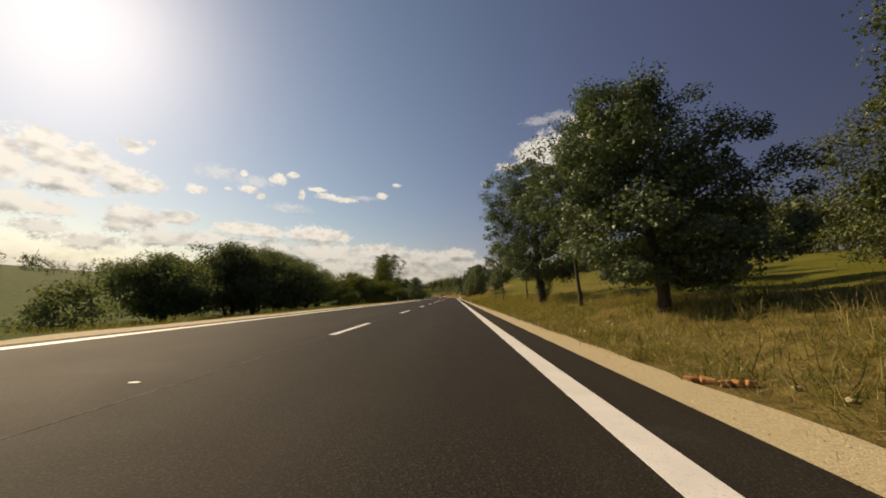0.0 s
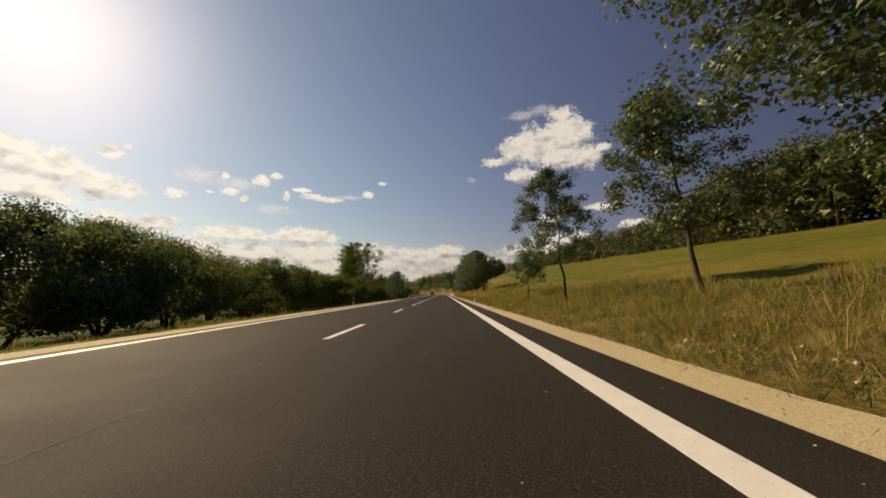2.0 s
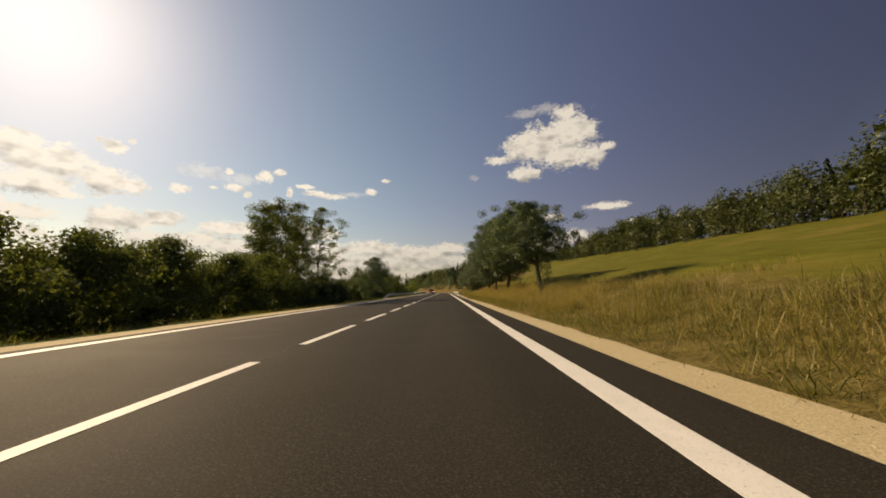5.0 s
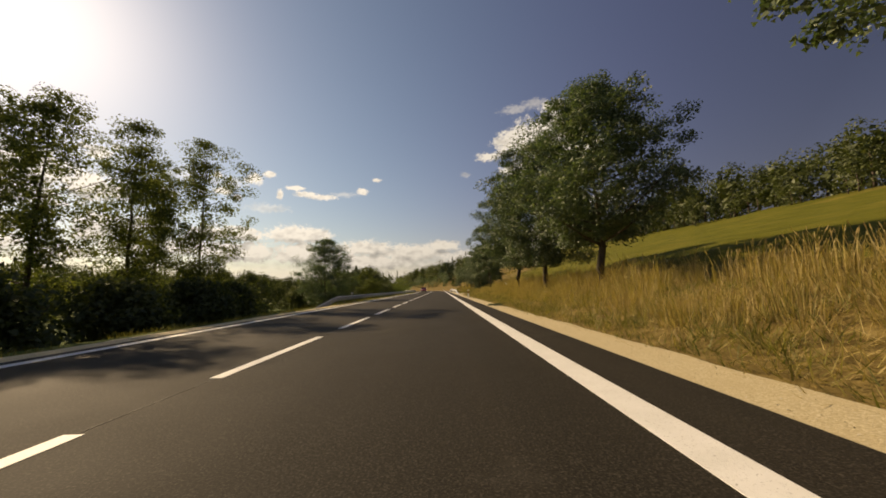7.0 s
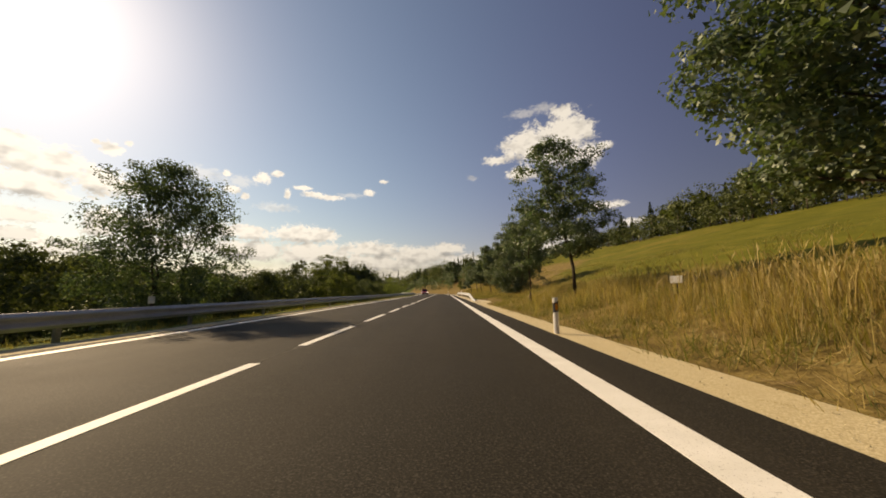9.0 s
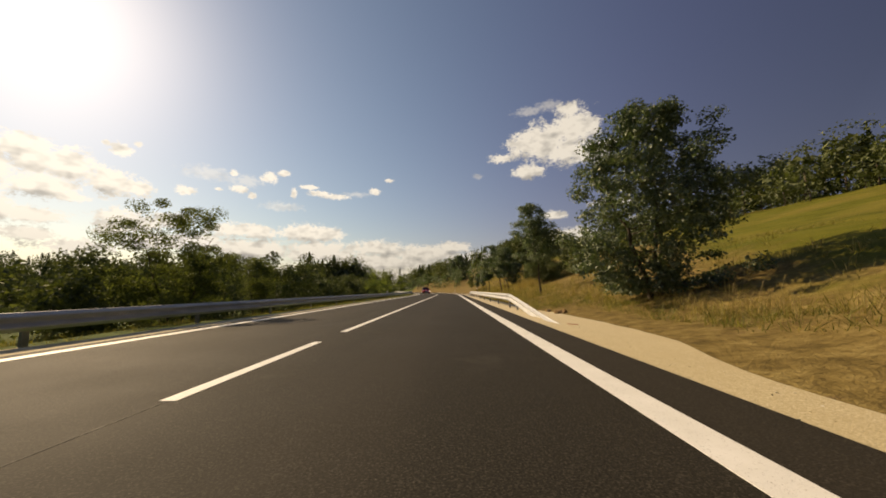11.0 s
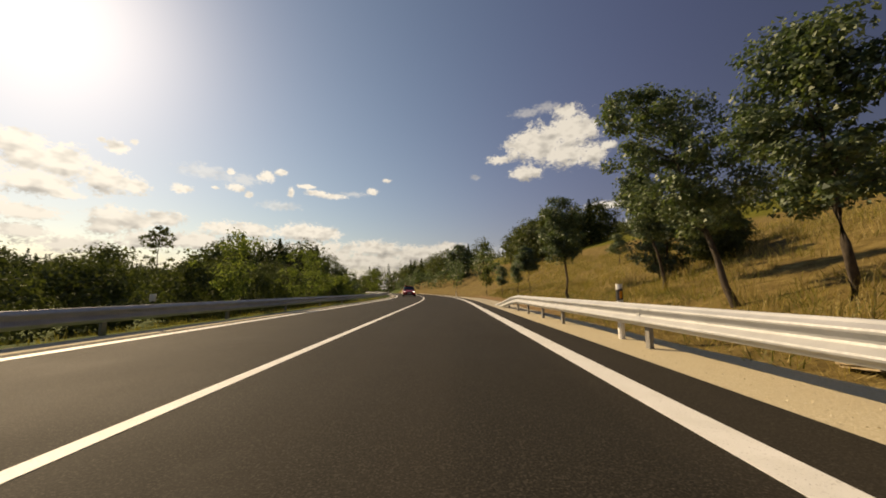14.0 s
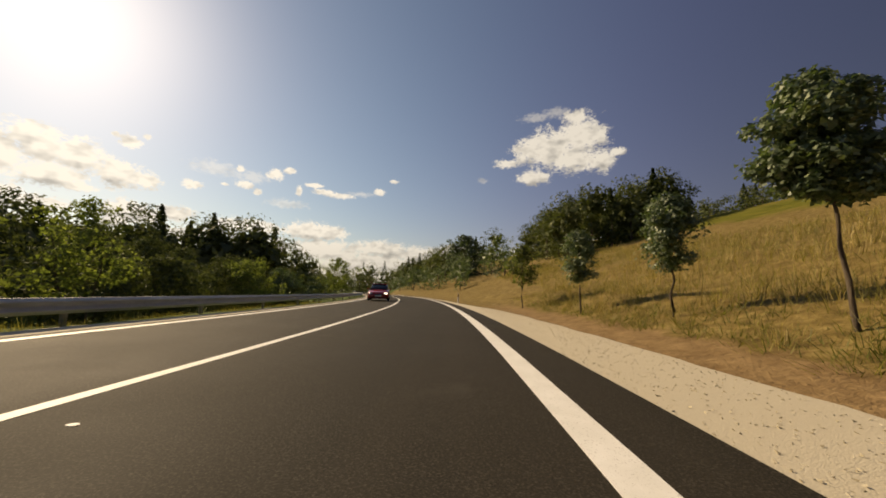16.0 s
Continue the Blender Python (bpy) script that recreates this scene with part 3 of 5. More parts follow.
def tree(name, x, y, height, width, low, leaf, seed, label, category="tree", leaves=9000, size=0.13, sprays=150, trunk=0.11, shape=0.4,
         lean=(0.0, 0.0), stems=1, group="", spray=0.38, lumps=0.3, droop=0.0, hollow=0.35, aspect=0.62, z=None, bark=None, ivy=False, fill=0.18, fine=False):
    """A tapered trunk with limbs and a crown of leaf sprays. low: height at which the crown begins."""
    rng = np.random.default_rng(seed)
    z0 = land_z(x, y) - 0.06 if z is None else z
    base = new(name)
    base.matrix_basis = pose(x, y, z0)
    tagged(base, label, category, group)
    inset = min(1.5 * spray, 0.4 * width)
    pts = crown_points(rng, sprays, width - inset, (width - inset) * rng.uniform(0.85, 1.05), low + 0.3 * spray, height - 0.8 * spray, shape, lumps, hollow)
    top = np.array([lean[0], lean[1]])
    pts[:, :2] += top * (pts[:, 2:3] / height)
    runs = []
    for s in range(stems):
        a = 2 * math.pi * s / stems + rng.uniform(0, 1)
        spread = 0.0 if stems == 1 else rng.uniform(0.18, 0.34) * width
        foot = Vector((math.cos(a) * 0.14 * (stems > 1), math.sin(a) * 0.14 * (stems > 1), -0.15))
        tip = Vector((lean[0] * 0.8 + math.cos(a) * spread, lean[1] * 0.8 + math.sin(a) * spread, low + (height - low) * (0.8 if stems == 1 else 0.6)))
        spine, radii = [], []
        wob = rng.normal(0, 0.05, (9, 2)) * min(1.0, height / 5)
        for i in range(9):
            f = i / 8
            c = foot.lerp(tip, f)
            if stems > 1:
                c.z = foot.z + (tip.z - foot.z) * f ** 0.8
            spine.append((c.x + wob[i, 0] * (i > 0), c.y + wob[i, 1] * (i > 0), c.z))
            r0 = trunk / math.sqrt(stems)
            radii.append(max(0.012, r0 * (1 - 0.88 * f) * (1.35 if i == 0 else 1)))
        runs.append((spine, radii, 7))
        mine = pts[s::stems]
        pick = mine[rng.permutation(len(mine))[: max(8, 34 // stems)]]
        for c in pick:
            f = min(max((c[2] - 0.45 * np.hypot(c[0], c[1]) - foot.z) / (tip.z - foot.z), 0.22), 0.95)
            i = min(int(f * 8), 7)
            root = Vector(spine[i]).lerp(Vector(spine[i + 1]), f * 8 - i)
            end = Vector(c)
            mid = root.lerp(end, 0.5) + Vector((0, 0, -0.05 * (end - root).length))
            r = max(0.008, trunk * 0.32 * (1 - f * 0.6) / math.sqrt(stems))
            runs.append(([root, root.lerp(mid, 0.6), mid.lerp(end, 0.4), end], [r, r * 0.75, r * 0.45, 0.004], 4))
    tubes_object("trunk", runs, bark or BARK, base)
    radius = spray * rng.uniform(0.75, 1.5, len(pts))
    cards = leaf_cards(rng, pts, radius, int(leaves * (2.3 if fine else 0.64)), size * (1.02 if fine else 1.85), 0.62, droop, aspect)
    inner = pts.copy()
    inner[:, :2] = (inner[:, :2] - top * (inner[:, 2:3] / height)) * 0.72 + top * (inner[:, 2:3] / height)
    inner[:, 2] = low + (inner[:, 2] - low) * 0.86 + 0.1
    cards = np.concatenate([cards, leaf_cards(rng, inner, radius, int(leaves * fill * (2.2 if fine else 0.7)), size * (1.3 if fine else 2.2), 0.7, droop, 0.7)])
    if ivy:
        f = rng.uniform(0.05, 1, 900)
        a = rng.uniform(0, 6.28, 900)
        rr = 0.16 + 0.32 * np.sin(f * 3.0) * rng.uniform(0.3, 1, 900)
        wrap = np.stack([np.cos(a) * rr + 0.18 * f, np.sin(a) * rr, f * low * 1.15 + 0.25], 1)
        cards = np.concatenate([cards, leaf_cards(rng, wrap, 0.12, 2200, size * 0.9)])
    keep = cards[:, :, 2].min(1) > 0.1
    quads_object("crown", cards[keep][:, 1:], leaf, base, 3)
    return base


AVENUE = "roadside avenue trees"
OAKLABEL = "broad dark-leaved roadside tree on the grassy bank"
ASHLABEL = "slender young ash tree with a thin trunk on the grassy bank"
tree("oak_tree", 7.5, 8.6, 6.4, 6.5, 0.7, OAK_LEAF, 11, OAKLABEL, leaves=24000, size=0.13, sprays=330, trunk=0.16, shape=0.36, lean=(-0.5, 0.8), group=AVENUE, hollow=0.25, fine=True, fill=0.28)
tree("ash_tree", 7.58, 14.4, 6.5, 4.0, 2.3, ASH_LEAF, 12, ASHLABEL, leaves=8500, sprays=150, trunk=0.085, shape=0.45, lean=(-0.5, 0), group=AVENUE, fine=True, spray=0.30, fill=0.06, hollow=0.12, lumps=0.5)
tree("oak_tree", 7.5, 20.3, 8.7, 6.9, 1.3, OAK_LEAF, 13, OAKLABEL, leaves=25000, size=0.13, sprays=380, trunk=0.24, shape=0.45, lean=(-0.6, 0.8), group=AVENUE, hollow=0.25, ivy=True, fine=True, fill=0.28)
tree("ash_tree", 7.88, 26.1, 5.3, 3.2, 1.6, ASH_LEAF, 14, ASHLABEL, leaves=6000, sprays=110, trunk=0.07, shape=0.35, lean=(-0.35, 0.6), group=AVENUE, fine=True, spray=0.30, fill=0.06, hollow=0.12, lumps=0.5)
tree("ash_tree", 7.0, 32.1, 5.5, 3.0, 1.8, ASH_LEAF, 15, ASHLABEL, leaves=4800, sprays=85, trunk=0.07, shape=0.35, lean=(-0.5, 0), group=AVENUE, fine=True, spray=0.30, fill=0.06, hollow=0.12, lumps=0.5)
tree("sapling", 6.85, 37.5, 3.6, 2.6, 0.95, ASH_LEAF, 16, "small young tree with a sparse crown on the bank", leaves=2300, size=0.13, sprays=60, trunk=0.05, shape=0.35, group=AVENUE, fine=True, spray=0.30, fill=0.06, hollow=0.12, lumps=0.5)
tree("ash_tree", 7.7, 66.0, 5.8, 5.2, 2.0, ASH_LEAF, 17, "spreading ash tree with bare lower limbs and ivy on its trunk", leaves=15000, sprays=240, trunk=0.15, shape=0.5, lean=(-0.4, 1.4), group=AVENUE, ivy=True, fine=True, spray=0.32, fill=0.10, hollow=0.12, lumps=0.5)
tree("oak_tree", 7.8, 77.0, 7.3, 6.2, 1.5, ASH_LEAF, 18, OAKLABEL, leaves=19000, sprays=310, trunk=0.15, shape=0.45, group=AVENUE, hollow=0.25, fine=True, fill=0.28)
tree("oak_tree", 7.46, 82.2, 7.8, 6.6, 1.1, OAK_LEAF, 19, OAKLABEL, leaves=20000, sprays=330, trunk=0.13, shape=0.4, lean=(0.0, 0.7), group=AVENUE, hollow=0.25, fine=True, fill=0.28)
tree("oak_tree", 7.6, 88.6, 7.8, 5.6, 1.4, ASH_LEAF, 20, OAKLABEL, leaves=19000, sprays=300, trunk=0.14, shape=0.45, group=AVENUE, fine=True, fill=0.28)
tree("ash_tree", 6.97, 97.8, 6.2, 4.1, 1.7, ASH_LEAF, 21, ASHLABEL, leaves=9500, sprays=170, trunk=0.08, shape=0.4, lean=(-0.6, 0), group=AVENUE, fine=True, spray=0.30, fill=0.06, hollow=0.12, lumps=0.5)
tree("ash_tree", 6.4, 102.0, 5.0, 2.8, 1.6, ASH_LEAF, 22, ASHLABEL, leaves=4500, sprays=90, trunk=0.06, shape=0.4, group=AVENUE, fine=True, spray=0.30, fill=0.06, hollow=0.12, lumps=0.5)
tree("lime_tree", 9.0, 117.0, 6.9, 5.6, 0.0, OAK_LEAF, 23, "dense rounded tree leafy down to the bank", leaves=18000, size=0.15, sprays=260, trunk=0.16, shape=0.42, stems=3, hollow=0.4, fine=True)
tree("ash_tree", 7.85, 127.3, 6.0, 3.3, 1.9, ASH_LEAF, 424, ASHLABEL, leaves=8000, sprays=140, trunk=0.07, shape=0.5, lean=(-0.45, 0.4), group=AVENUE, fine=True, spray=0.30, fill=0.06, hollow=0.12, lumps=0.45)
tree("ash_tree", 8.09, 141.3, 4.7, 2.8, 1.5, ASH_LEAF, 25, ASHLABEL, leaves=6000, sprays=95, trunk=0.075, shape=0.5, lean=(-0.3, 0), group=AVENUE, fine=True, spray=0.30, fill=0.06, hollow=0.12, lumps=0.5)
tree("ash_tree", 7.79, 143.0, 5.4, 3.1, 1.6, ASH_LEAF, 26, ASHLABEL, leaves=6500, sprays=105, trunk=0.075, shape=0.5, lean=(-0.9, 1.2), group=AVENUE, fine=True, spray=0.30, fill=0.06, hollow=0.12, lumps=0.5)
tree("ash_tree", 8.7, 146.8, 3.8, 1.55, 1.6, OAK_LEAF, 27, ASHLABEL, leaves=3000, sprays=75, trunk=0.06, shape=0.5, lean=(-0.8, 0), group=AVENUE, fine=True, spray=0.30, fill=0.06, hollow=0.12, lumps=0.5)
tree("elder_tree", 10.2, 149.2, 3.2, 2.4, 0.3, OAK_LEAF, 28, "bushy many-stemmed tree on the grassy bank", leaves=6500, sprays=100, trunk=0.08, shape=0.5, stems=3, fine=True, spray=0.30, fill=0.06, hollow=0.12, lumps=0.5)
tree("ash_tree", 7.43, 151.5, 4.8, 2.2, 1.7, ASH_LEAF, 29, ASHLABEL, leaves=5000, sprays=85, trunk=0.07, shape=0.5, lean=(-0.5, 0), group=AVENUE, fine=True, spray=0.30, fill=0.06, hollow=0.12, lumps=0.5)
tree("maple_tree", 7.9, 160.8, 3.6, 1.7, 1.75, ASH_LEAF, 30, "young round-headed tree on the dry grassy bank", leaves=5500, sprays=90, spray=0.24, trunk=0.04, lean=(-0.3, 0.0), shape=0.45, group=AVENUE, fine=True)
tree("sapling", 7.65, 164.2, 3.0, 1.5, 1.1, ASH_LEAF, 31, "slim sapling on the dry grassy bank", leaves=2200, sprays=45, trunk=0.04, shape=0.45, group=AVENUE, fine=True, spray=0.30, fill=0.06, hollow=0.12, lumps=0.5)
tree("sapling", 7.0, 168.0, 3.0, 1.4, 1.1, ASH_LEAF, 32, "slim sapling on the dry grassy bank", leaves=1600, sprays=40, trunk=0.04, group=AVENUE, fine=True, spray=0.30, fill=0.06, hollow=0.12, lumps=0.5)
tree("sapling", 6.3, 174.0, 3.4, 2.0, 1.0, LOCUST_LEAF, 33, "slim sapling on the dry grassy bank", leaves=2000, sprays=40, trunk=0.04, group=AVENUE, spray=0.30, fill=0.06, hollow=0.12, lumps=0.5)
tree("sapling", 14.5, 161.5, 2.4, 1.6, 0.8, ASH_LEAF, 34, "small sapling high on the grassy slope", leaves=1400, sprays=35, trunk=0.03, fine=True, spray=0.30, fill=0.06, hollow=0.12, lumps=0.5)
tree("sapling", 13.0, 154.0, 2.6, 1.8, 0.8, LOCUST_LEAF, 35, "small sapling high on the grassy slope", leaves=1200, sprays=35, trunk=0.03, fine=True, spray=0.30, fill=0.06, hollow=0.12, lumps=0.5)
tree("maple_tree", 5.2, 229.0, 9.4, 10.4, 0.2, OAK_LEAF, 36, "large rounded tree beside the bend", leaves=9000, size=0.3, sprays=220, trunk=0.2, shape=0.45, spray=0.7)
SHRUB = "dense scrubby shrub growing on the slope"
for k, (x, y, h, w) in enumerate(((11.0, 138.0, 2.4, 4.2), (12.8, 133.5, 1.6, 3.0), (12.0, 141.5, 2.5, 3.8), (13.8, 138.0, 2.8, 4.0), (13.0, 16.0, 3.6, 4.5), (16.0, 11.0, 5.5, 5.0), (15.5, 22.0, 5.0, 5.0), (18.5, 28.0, 5.5, 5.0), (11.6, 6.0, 6.8, 3.6), (12.4, 149.6, 2.3, 2.5), (13.8, 151.0, 2.2, 2.6))):
    tree("shrub", x, y, h, w, 0.1, WOOD_LEAF, 50 + k, SHRUB, "shrub", leaves=5500, fine=True, size=0.13, sprays=150, trunk=0.07, shape=0.4, stems=4, group="slope shrubs")

WILLOW = "many-stemmed grey-green willow in the low field"
for k, (x, y, h, w) in enumerate(((-17.2, 23.5, 5.0, 8.0), (-15.8, 28.5, 6.4, 9.6), (-16.5, 33.5, 6.9, 10.6), (-17.0, 38.5, 7.0, 10.6), (-17.5, 44.0, 6.8, 10.4), (-18.5, 50.0, 6.4, 9.5), (-20.0, 58.0, 6.0, 9.0))):
    tree("willow_tree", x, y, h, w, 0.6, WILLOW_LEAF, 70 + k, WILLOW, leaves=8500 if y < 48 else 5000, size=0.27, sprays=190, trunk=0.26, fine=True, shape=0.45, stems=5, group="willow row", spray=0.78, aspect=0.38, fill=0.45, lumps=0.5, hollow=0.45)
tree("willow_tree", -11.0, 12.0, 2.6, 3.2, 0.3, WILLOW_LEAF, 78, "low open willow bush at the field's edge", leaves=4000, size=0.13, sprays=80, trunk=0.08, stems=4, lumps=0.5, aspect=0.35)
LOCUST = "feathery locust shrub beside the road"
for k, (x, y, h, w) in enumerate(((-10.2, 43.5, 5.1, 7.4), (-9.9, 47.0, 4.8, 6.8), (-10.0, 50.6, 4.7, 6.6), (-9.8, 54.0, 4.5, 6.2), (-9.6, 57.6, 4.3, 6.0), (-10.0, 61.2, 4.7, 6.0), (-9.6, 65.2, 4.4, 5.6), (-9.8, 69.4, 4.9, 5.8))):
    tree("locust_shrub", x, y, h, w, 0.2, LOCUST_LEAF, 80 + k, LOCUST, "shrub", leaves=7000, fine=True, size=0.19, sprays=190, trunk=0.07, stems=4, group="locust shrubs", lumps=0.35, aspect=0.5, fill=0.3, hollow=0.3, spray=0.46)
TALL = "tall open-crowned locust tree above dark undergrowth"
for k, (x, y, h, w, n) in enumerate(((-13.0, 87.6, 12.6, 5.4, 8000), (-14.4, 84.0, 12.2, 5.0, 8000), (-14.6, 79.8, 11.6, 5.2, 8000), (-13.6, 75.5, 9.8, 4.8, 7500), (-16.5, 88.5, 11.0, 5.0, 6000))):
    tree("locust_tree", x, y, h, w, 1.3, LOCUST_LEAF, 90 + k, TALL, leaves=int(n * 1.1), fine=True, size=0.20, sprays=150, trunk=0.14, shape=0.6, group="locust trees", lumps=0.6, spray=0.52, hollow=0.1, aspect=0.5, lean=(0.5, 0.0), fill=0.09)
DARK = "dark tangled undergrowth below the locust trees"
for k, (x, y, h, w) in enumerate(((-9.8, 74.5, 3.4, 4.4), (-9.6, 78.5, 3.2, 4.4), (-9.8, 83.0, 3.3, 4.4), (-10.4, 87.5, 3.3, 4.4), (-13.5, 90.0, 3.8, 5.0), (-12.5, 104.0, 3.6, 5.0), (-13.0, 110.0, 3.6, 5.0), (-17.0, 101.0, 4.8, 6.0), (-19.5, 106.5, 5.0, 6.0), (-22.0, 99.5, 5.0, 6.4), (-24.5, 105.0, 5.4, 6.4), (-28.0, 101.0, 5.6, 6.6), (-21.0, 112.0, 5.2, 6.2), (-26.5, 113.0, 5.6, 6.6), (-32.5, 107.0, 6.0, 7.0))):
    tree("shrub", x, y, h, w, 0.1, WOOD_LEAF, 100 + k, DARK, "shrub", leaves=7000, size=0.145, sprays=140, trunk=0.06, stems=4, group="roadside undergrowth", spray=0.55, fill=0.5)
tree("field_maple", -8.3, 98.3, 6.9, 5.6, 0.5, ASH_LEAF, 110, "rounded leafy field maple behind the guard rail", leaves=14000, fine=True, size=0.14, sprays=280, trunk=0.12, stems=3, shape=0.42, hollow=0.2, spray=0.42, lumps=0.25)
for k, (x, y, h, w, leaf, n) in enumerate(((-8.4, 118.9, 5.8, 4.6, LOCUST_LEAF, 7500), (-8.6, 125.0, 3.9, 2.3, LOCUST_LEAF, 3000), (-8.2, 153.0, 4.8, 2.8, YOUNG_LEAF, 3600), (-8.5, 161.6, 5.3, 4.0, YOUNG_LEAF, 4200), (-9.4, 167.5, 5.0, 3.4, YOUNG_LEAF, 4200), (-11.4, 181.0, 4.6, 3.8, YOUNG_LEAF, 4500), (-10.8, 198.0, 5.4, 4.4, YOUNG_LEAF, 4500), (-12.5, 187.0, 4.2, 4.0, ASH_LEAF, 4500), (-15.5, 207.0, 5.0, 5.0, LOCUST_LEAF, 4500))):
    tree("ash_tree", x, y, h, w, 1.2, leaf, 120 + k, "light-green young tree behind the guard rail", fine=y < 130, leaves=int(n * 1.3 * (0.6 if 150 < y < 170 else 1.0)), size=0.11, sprays=60 if 150 < y < 170 else 75, trunk=0.06, stems=2, lumps=0.5, group="young trees behind the rail", shape=0.5)
HEDGE = "dark dense scrub behind the guard rail"
k = 0
for y in np.arange(114, 196, 5.2):
    for row in (0, 1):
        r = random.Random(900 + k)
        x = -13.0 - 5.0 * row + r.uniform(-1, 1) + road_x(y)
        tree("shrub", x, y + r.uniform(-1.2, 1.2), 3.7 + 0.8 * row + r.uniform(-0.4, 0.7) + 1.5 * smooth01(1 - abs(y - 134) / 14) + 0.7 * smooth01((y - 160) / 10), 5.6, 0.1, WOOD_LEAF, 140 + k, HEDGE, "shrub", leaves=7200, size=0.14, sprays=140, trunk=0.06, stems=3, group="roadside scrub", spray=0.5, fill=0.32)
        k += 1
tree("birch_tree", -38.0, 184.0, 11.5, 4.6, 2.0, WOOD_LEAF, 210, "tall loose-crowned birch above the scrub", leaves=3500, size=0.24, sprays=70, trunk=0.14, shape=0.5, lumps=0.6)


# ---- woods ----
def wood_cards(rng, x, y, z, h, w, kind, n, bottom=0.0):
    """Leaf sprays of one far tree."""
    if kind == "spruce":
        f = bottom + (1 - bottom) * rng.uniform(0, 1, n) ** 0.75
        r = (1 - f) * w * 0.5 * rng.uniform(0.55, 1, n) * (0.9 + 0.1 * np.cos(f * 50))
        a = rng.uniform(0, 6.283, n)
        pts = np.stack([np.cos(a) * r, np.sin(a) * r, 0.4 + f * (h - 0.4) - 0.15 * r], 1)
        cards = leaf_cards(rng, pts, 0.12, n, h * (0.046 + 0.078 * (1 - f)), 0.4, 0.2, 0.55)
    else:
        n = int(n * (h / 7) ** 1.3)
        pts = crown_points(rng, max(24, n // 14), w * 0.9, w * 0.9, 0.2 + bottom * h, h * 0.97, 0.5, 0.35, 0.55)
        cards = leaf_cards(rng, pts, w * 0.15, n, w * 0.080 * (7 / h) ** 0.5, 0.8, 0.0, 0.75)
        core = crown_points(rng, 12, w * 0.6, w * 0.6, 0.25 * h, h * 0.8, 0.5, 0.2, 0.0)
        cards = np.concatenate([cards, leaf_cards(rng, core, w * 0.2, n // 8, w * 0.2, 0.8, 0.0, 0.9)])
    cards[:, :, 0] += x
    cards[:, :, 1] += y
    cards[:, :, 2] += z
    return cards


def wood(name, spots, label, seed, n=320, spruce=0.0, leaf=None, bottom=0.0):
    """A far wood: broad-leaved trees and spruces crowded together."""
    rng = np.random.default_rng(seed)
    broad, conifer, runs = [], [], []
    for x, y, h in spots:
        z = land_z(x, y) - 0.2
        if rng.random() < spruce:
            conifer.append(wood_cards(rng, x, y, z, h * 1.06, h * 0.56, "spruce", int(n * 1.2), bottom))
        else:
            broad.append(wood_cards(rng, x, y, z, h, h * rng.uniform(0.68, 0.95), "broad", n, bottom))
        runs.append(([(x, y, z - 0.3), (x + 0.1, y, z + h * 0.25), (x, y, z + h * 0.5)], [h * 0.022, h * 0.016, h * 0.006], 5))
    base = new(name)
    tagged(base, label, "wood", kind="stuff")
    tubes_object("trunks", runs, BARK, base)
    if broad:
        quads_object("foliage", np.concatenate(broad)[:, 1:], leaf or WOOD_LEAF, base, 3)
    if conifer:
        quads_object("needles", np.concatenate(conifer)[:, 1:], SPRUCE_NEEDLE, base, 3)
    return base


rng = random.Random(5)
crest = []
for y in np.arange(10, 250, 3.4):
    for row in range(3):
        h = (rng.uniform(5.5, 8.0) + row * 0.5) * (1 - 0.32 * smooth01((y - 150) / 30))
        crest.append((44 + row * 4.2 + rng.uniform(-1.6, 1.6), y + rng.uniform(-1.5, 1.5), h))
crest += [(rng.uniform(43, 54), rng.uniform(56, 80), rng.uniform(9.5, 12.5)) for i in range(26)]
crest += [(41.5 + rng.uniform(-1.5, 2.5), y + rng.uniform(-1, 1), rng.uniform(2.6, 4.6)) for y in np.arange(20, 170, 2.2)]
wood("hill_wood", crest, "dark mixed wood along the top of the meadow", 301, 620, 0.12)
spur = [(rng.uniform(17, 34), rng.uniform(200, 232), rng.uniform(6.5, 9.5)) for i in range(34)]
wood("spur_wood", spur, "dark grove with spruces at the end of the slope", 302, 1000, 0.3)
low = []
for y in np.arange(120, 300, 3.6):
    for row in range(4):
        low.append((-72 - row * 5 + rng.uniform(-2, 2) + road_x(min(y, 235)) * 0.6, y + rng.uniform(-2, 2), rng.uniform(8.2, 9.6)))
wood("low_wood", low, "dark spruce and broad-leaved wood beyond the scrub", 303, 300, 0.3)
stand = [(-30 + rng.uniform(-5, 5) - 0.25 * (y - 178), y + rng.uniform(-2, 2), rng.uniform(6.8, 8.6)) for y in np.arange(178, 206, 1.3)]
wood("scrub_wood", stand, "dense dark broad-leaved wood behind the scrub", 309, 700, 0.15)
grove = [(-30 + rng.uniform(-7, 7), 208 + rng.uniform(-12, 12), rng.uniform(9, 12.5)) for i in range(22)]
wood("grove", grove, "grove of tall spruces and broad-leaved trees", 304, 900, 0.25)
belt = [(rng.uniform(-130, 90), rng.uniform(300, 380), rng.uniform(9, 14)) for i in range(260)]
wood("belt_wood", belt, "distant belt of mixed woodland beyond the bend", 305, 200, 0.3)
lane = [(road_x(y) + s + rng.uniform(-2.5, 2.5), y + rng.uniform(-3, 3), rng.uniform(3.8, 6.2)) for y in np.arange(206, 300, 5) for s in (-20, -13, 11, 16)]
wood("lane_trees", lane, "light-green bushes and trees lining the bend", 306, 420, 0.0, ASH_LEAF)
flank = [(road_x(y) + s + rng.uniform(-3, 3), y + rng.uniform(-3, 3), rng.uniform(7.0, 10.5)) for y in np.arange(238, 310, 5) for s in (17, 25, -30)]
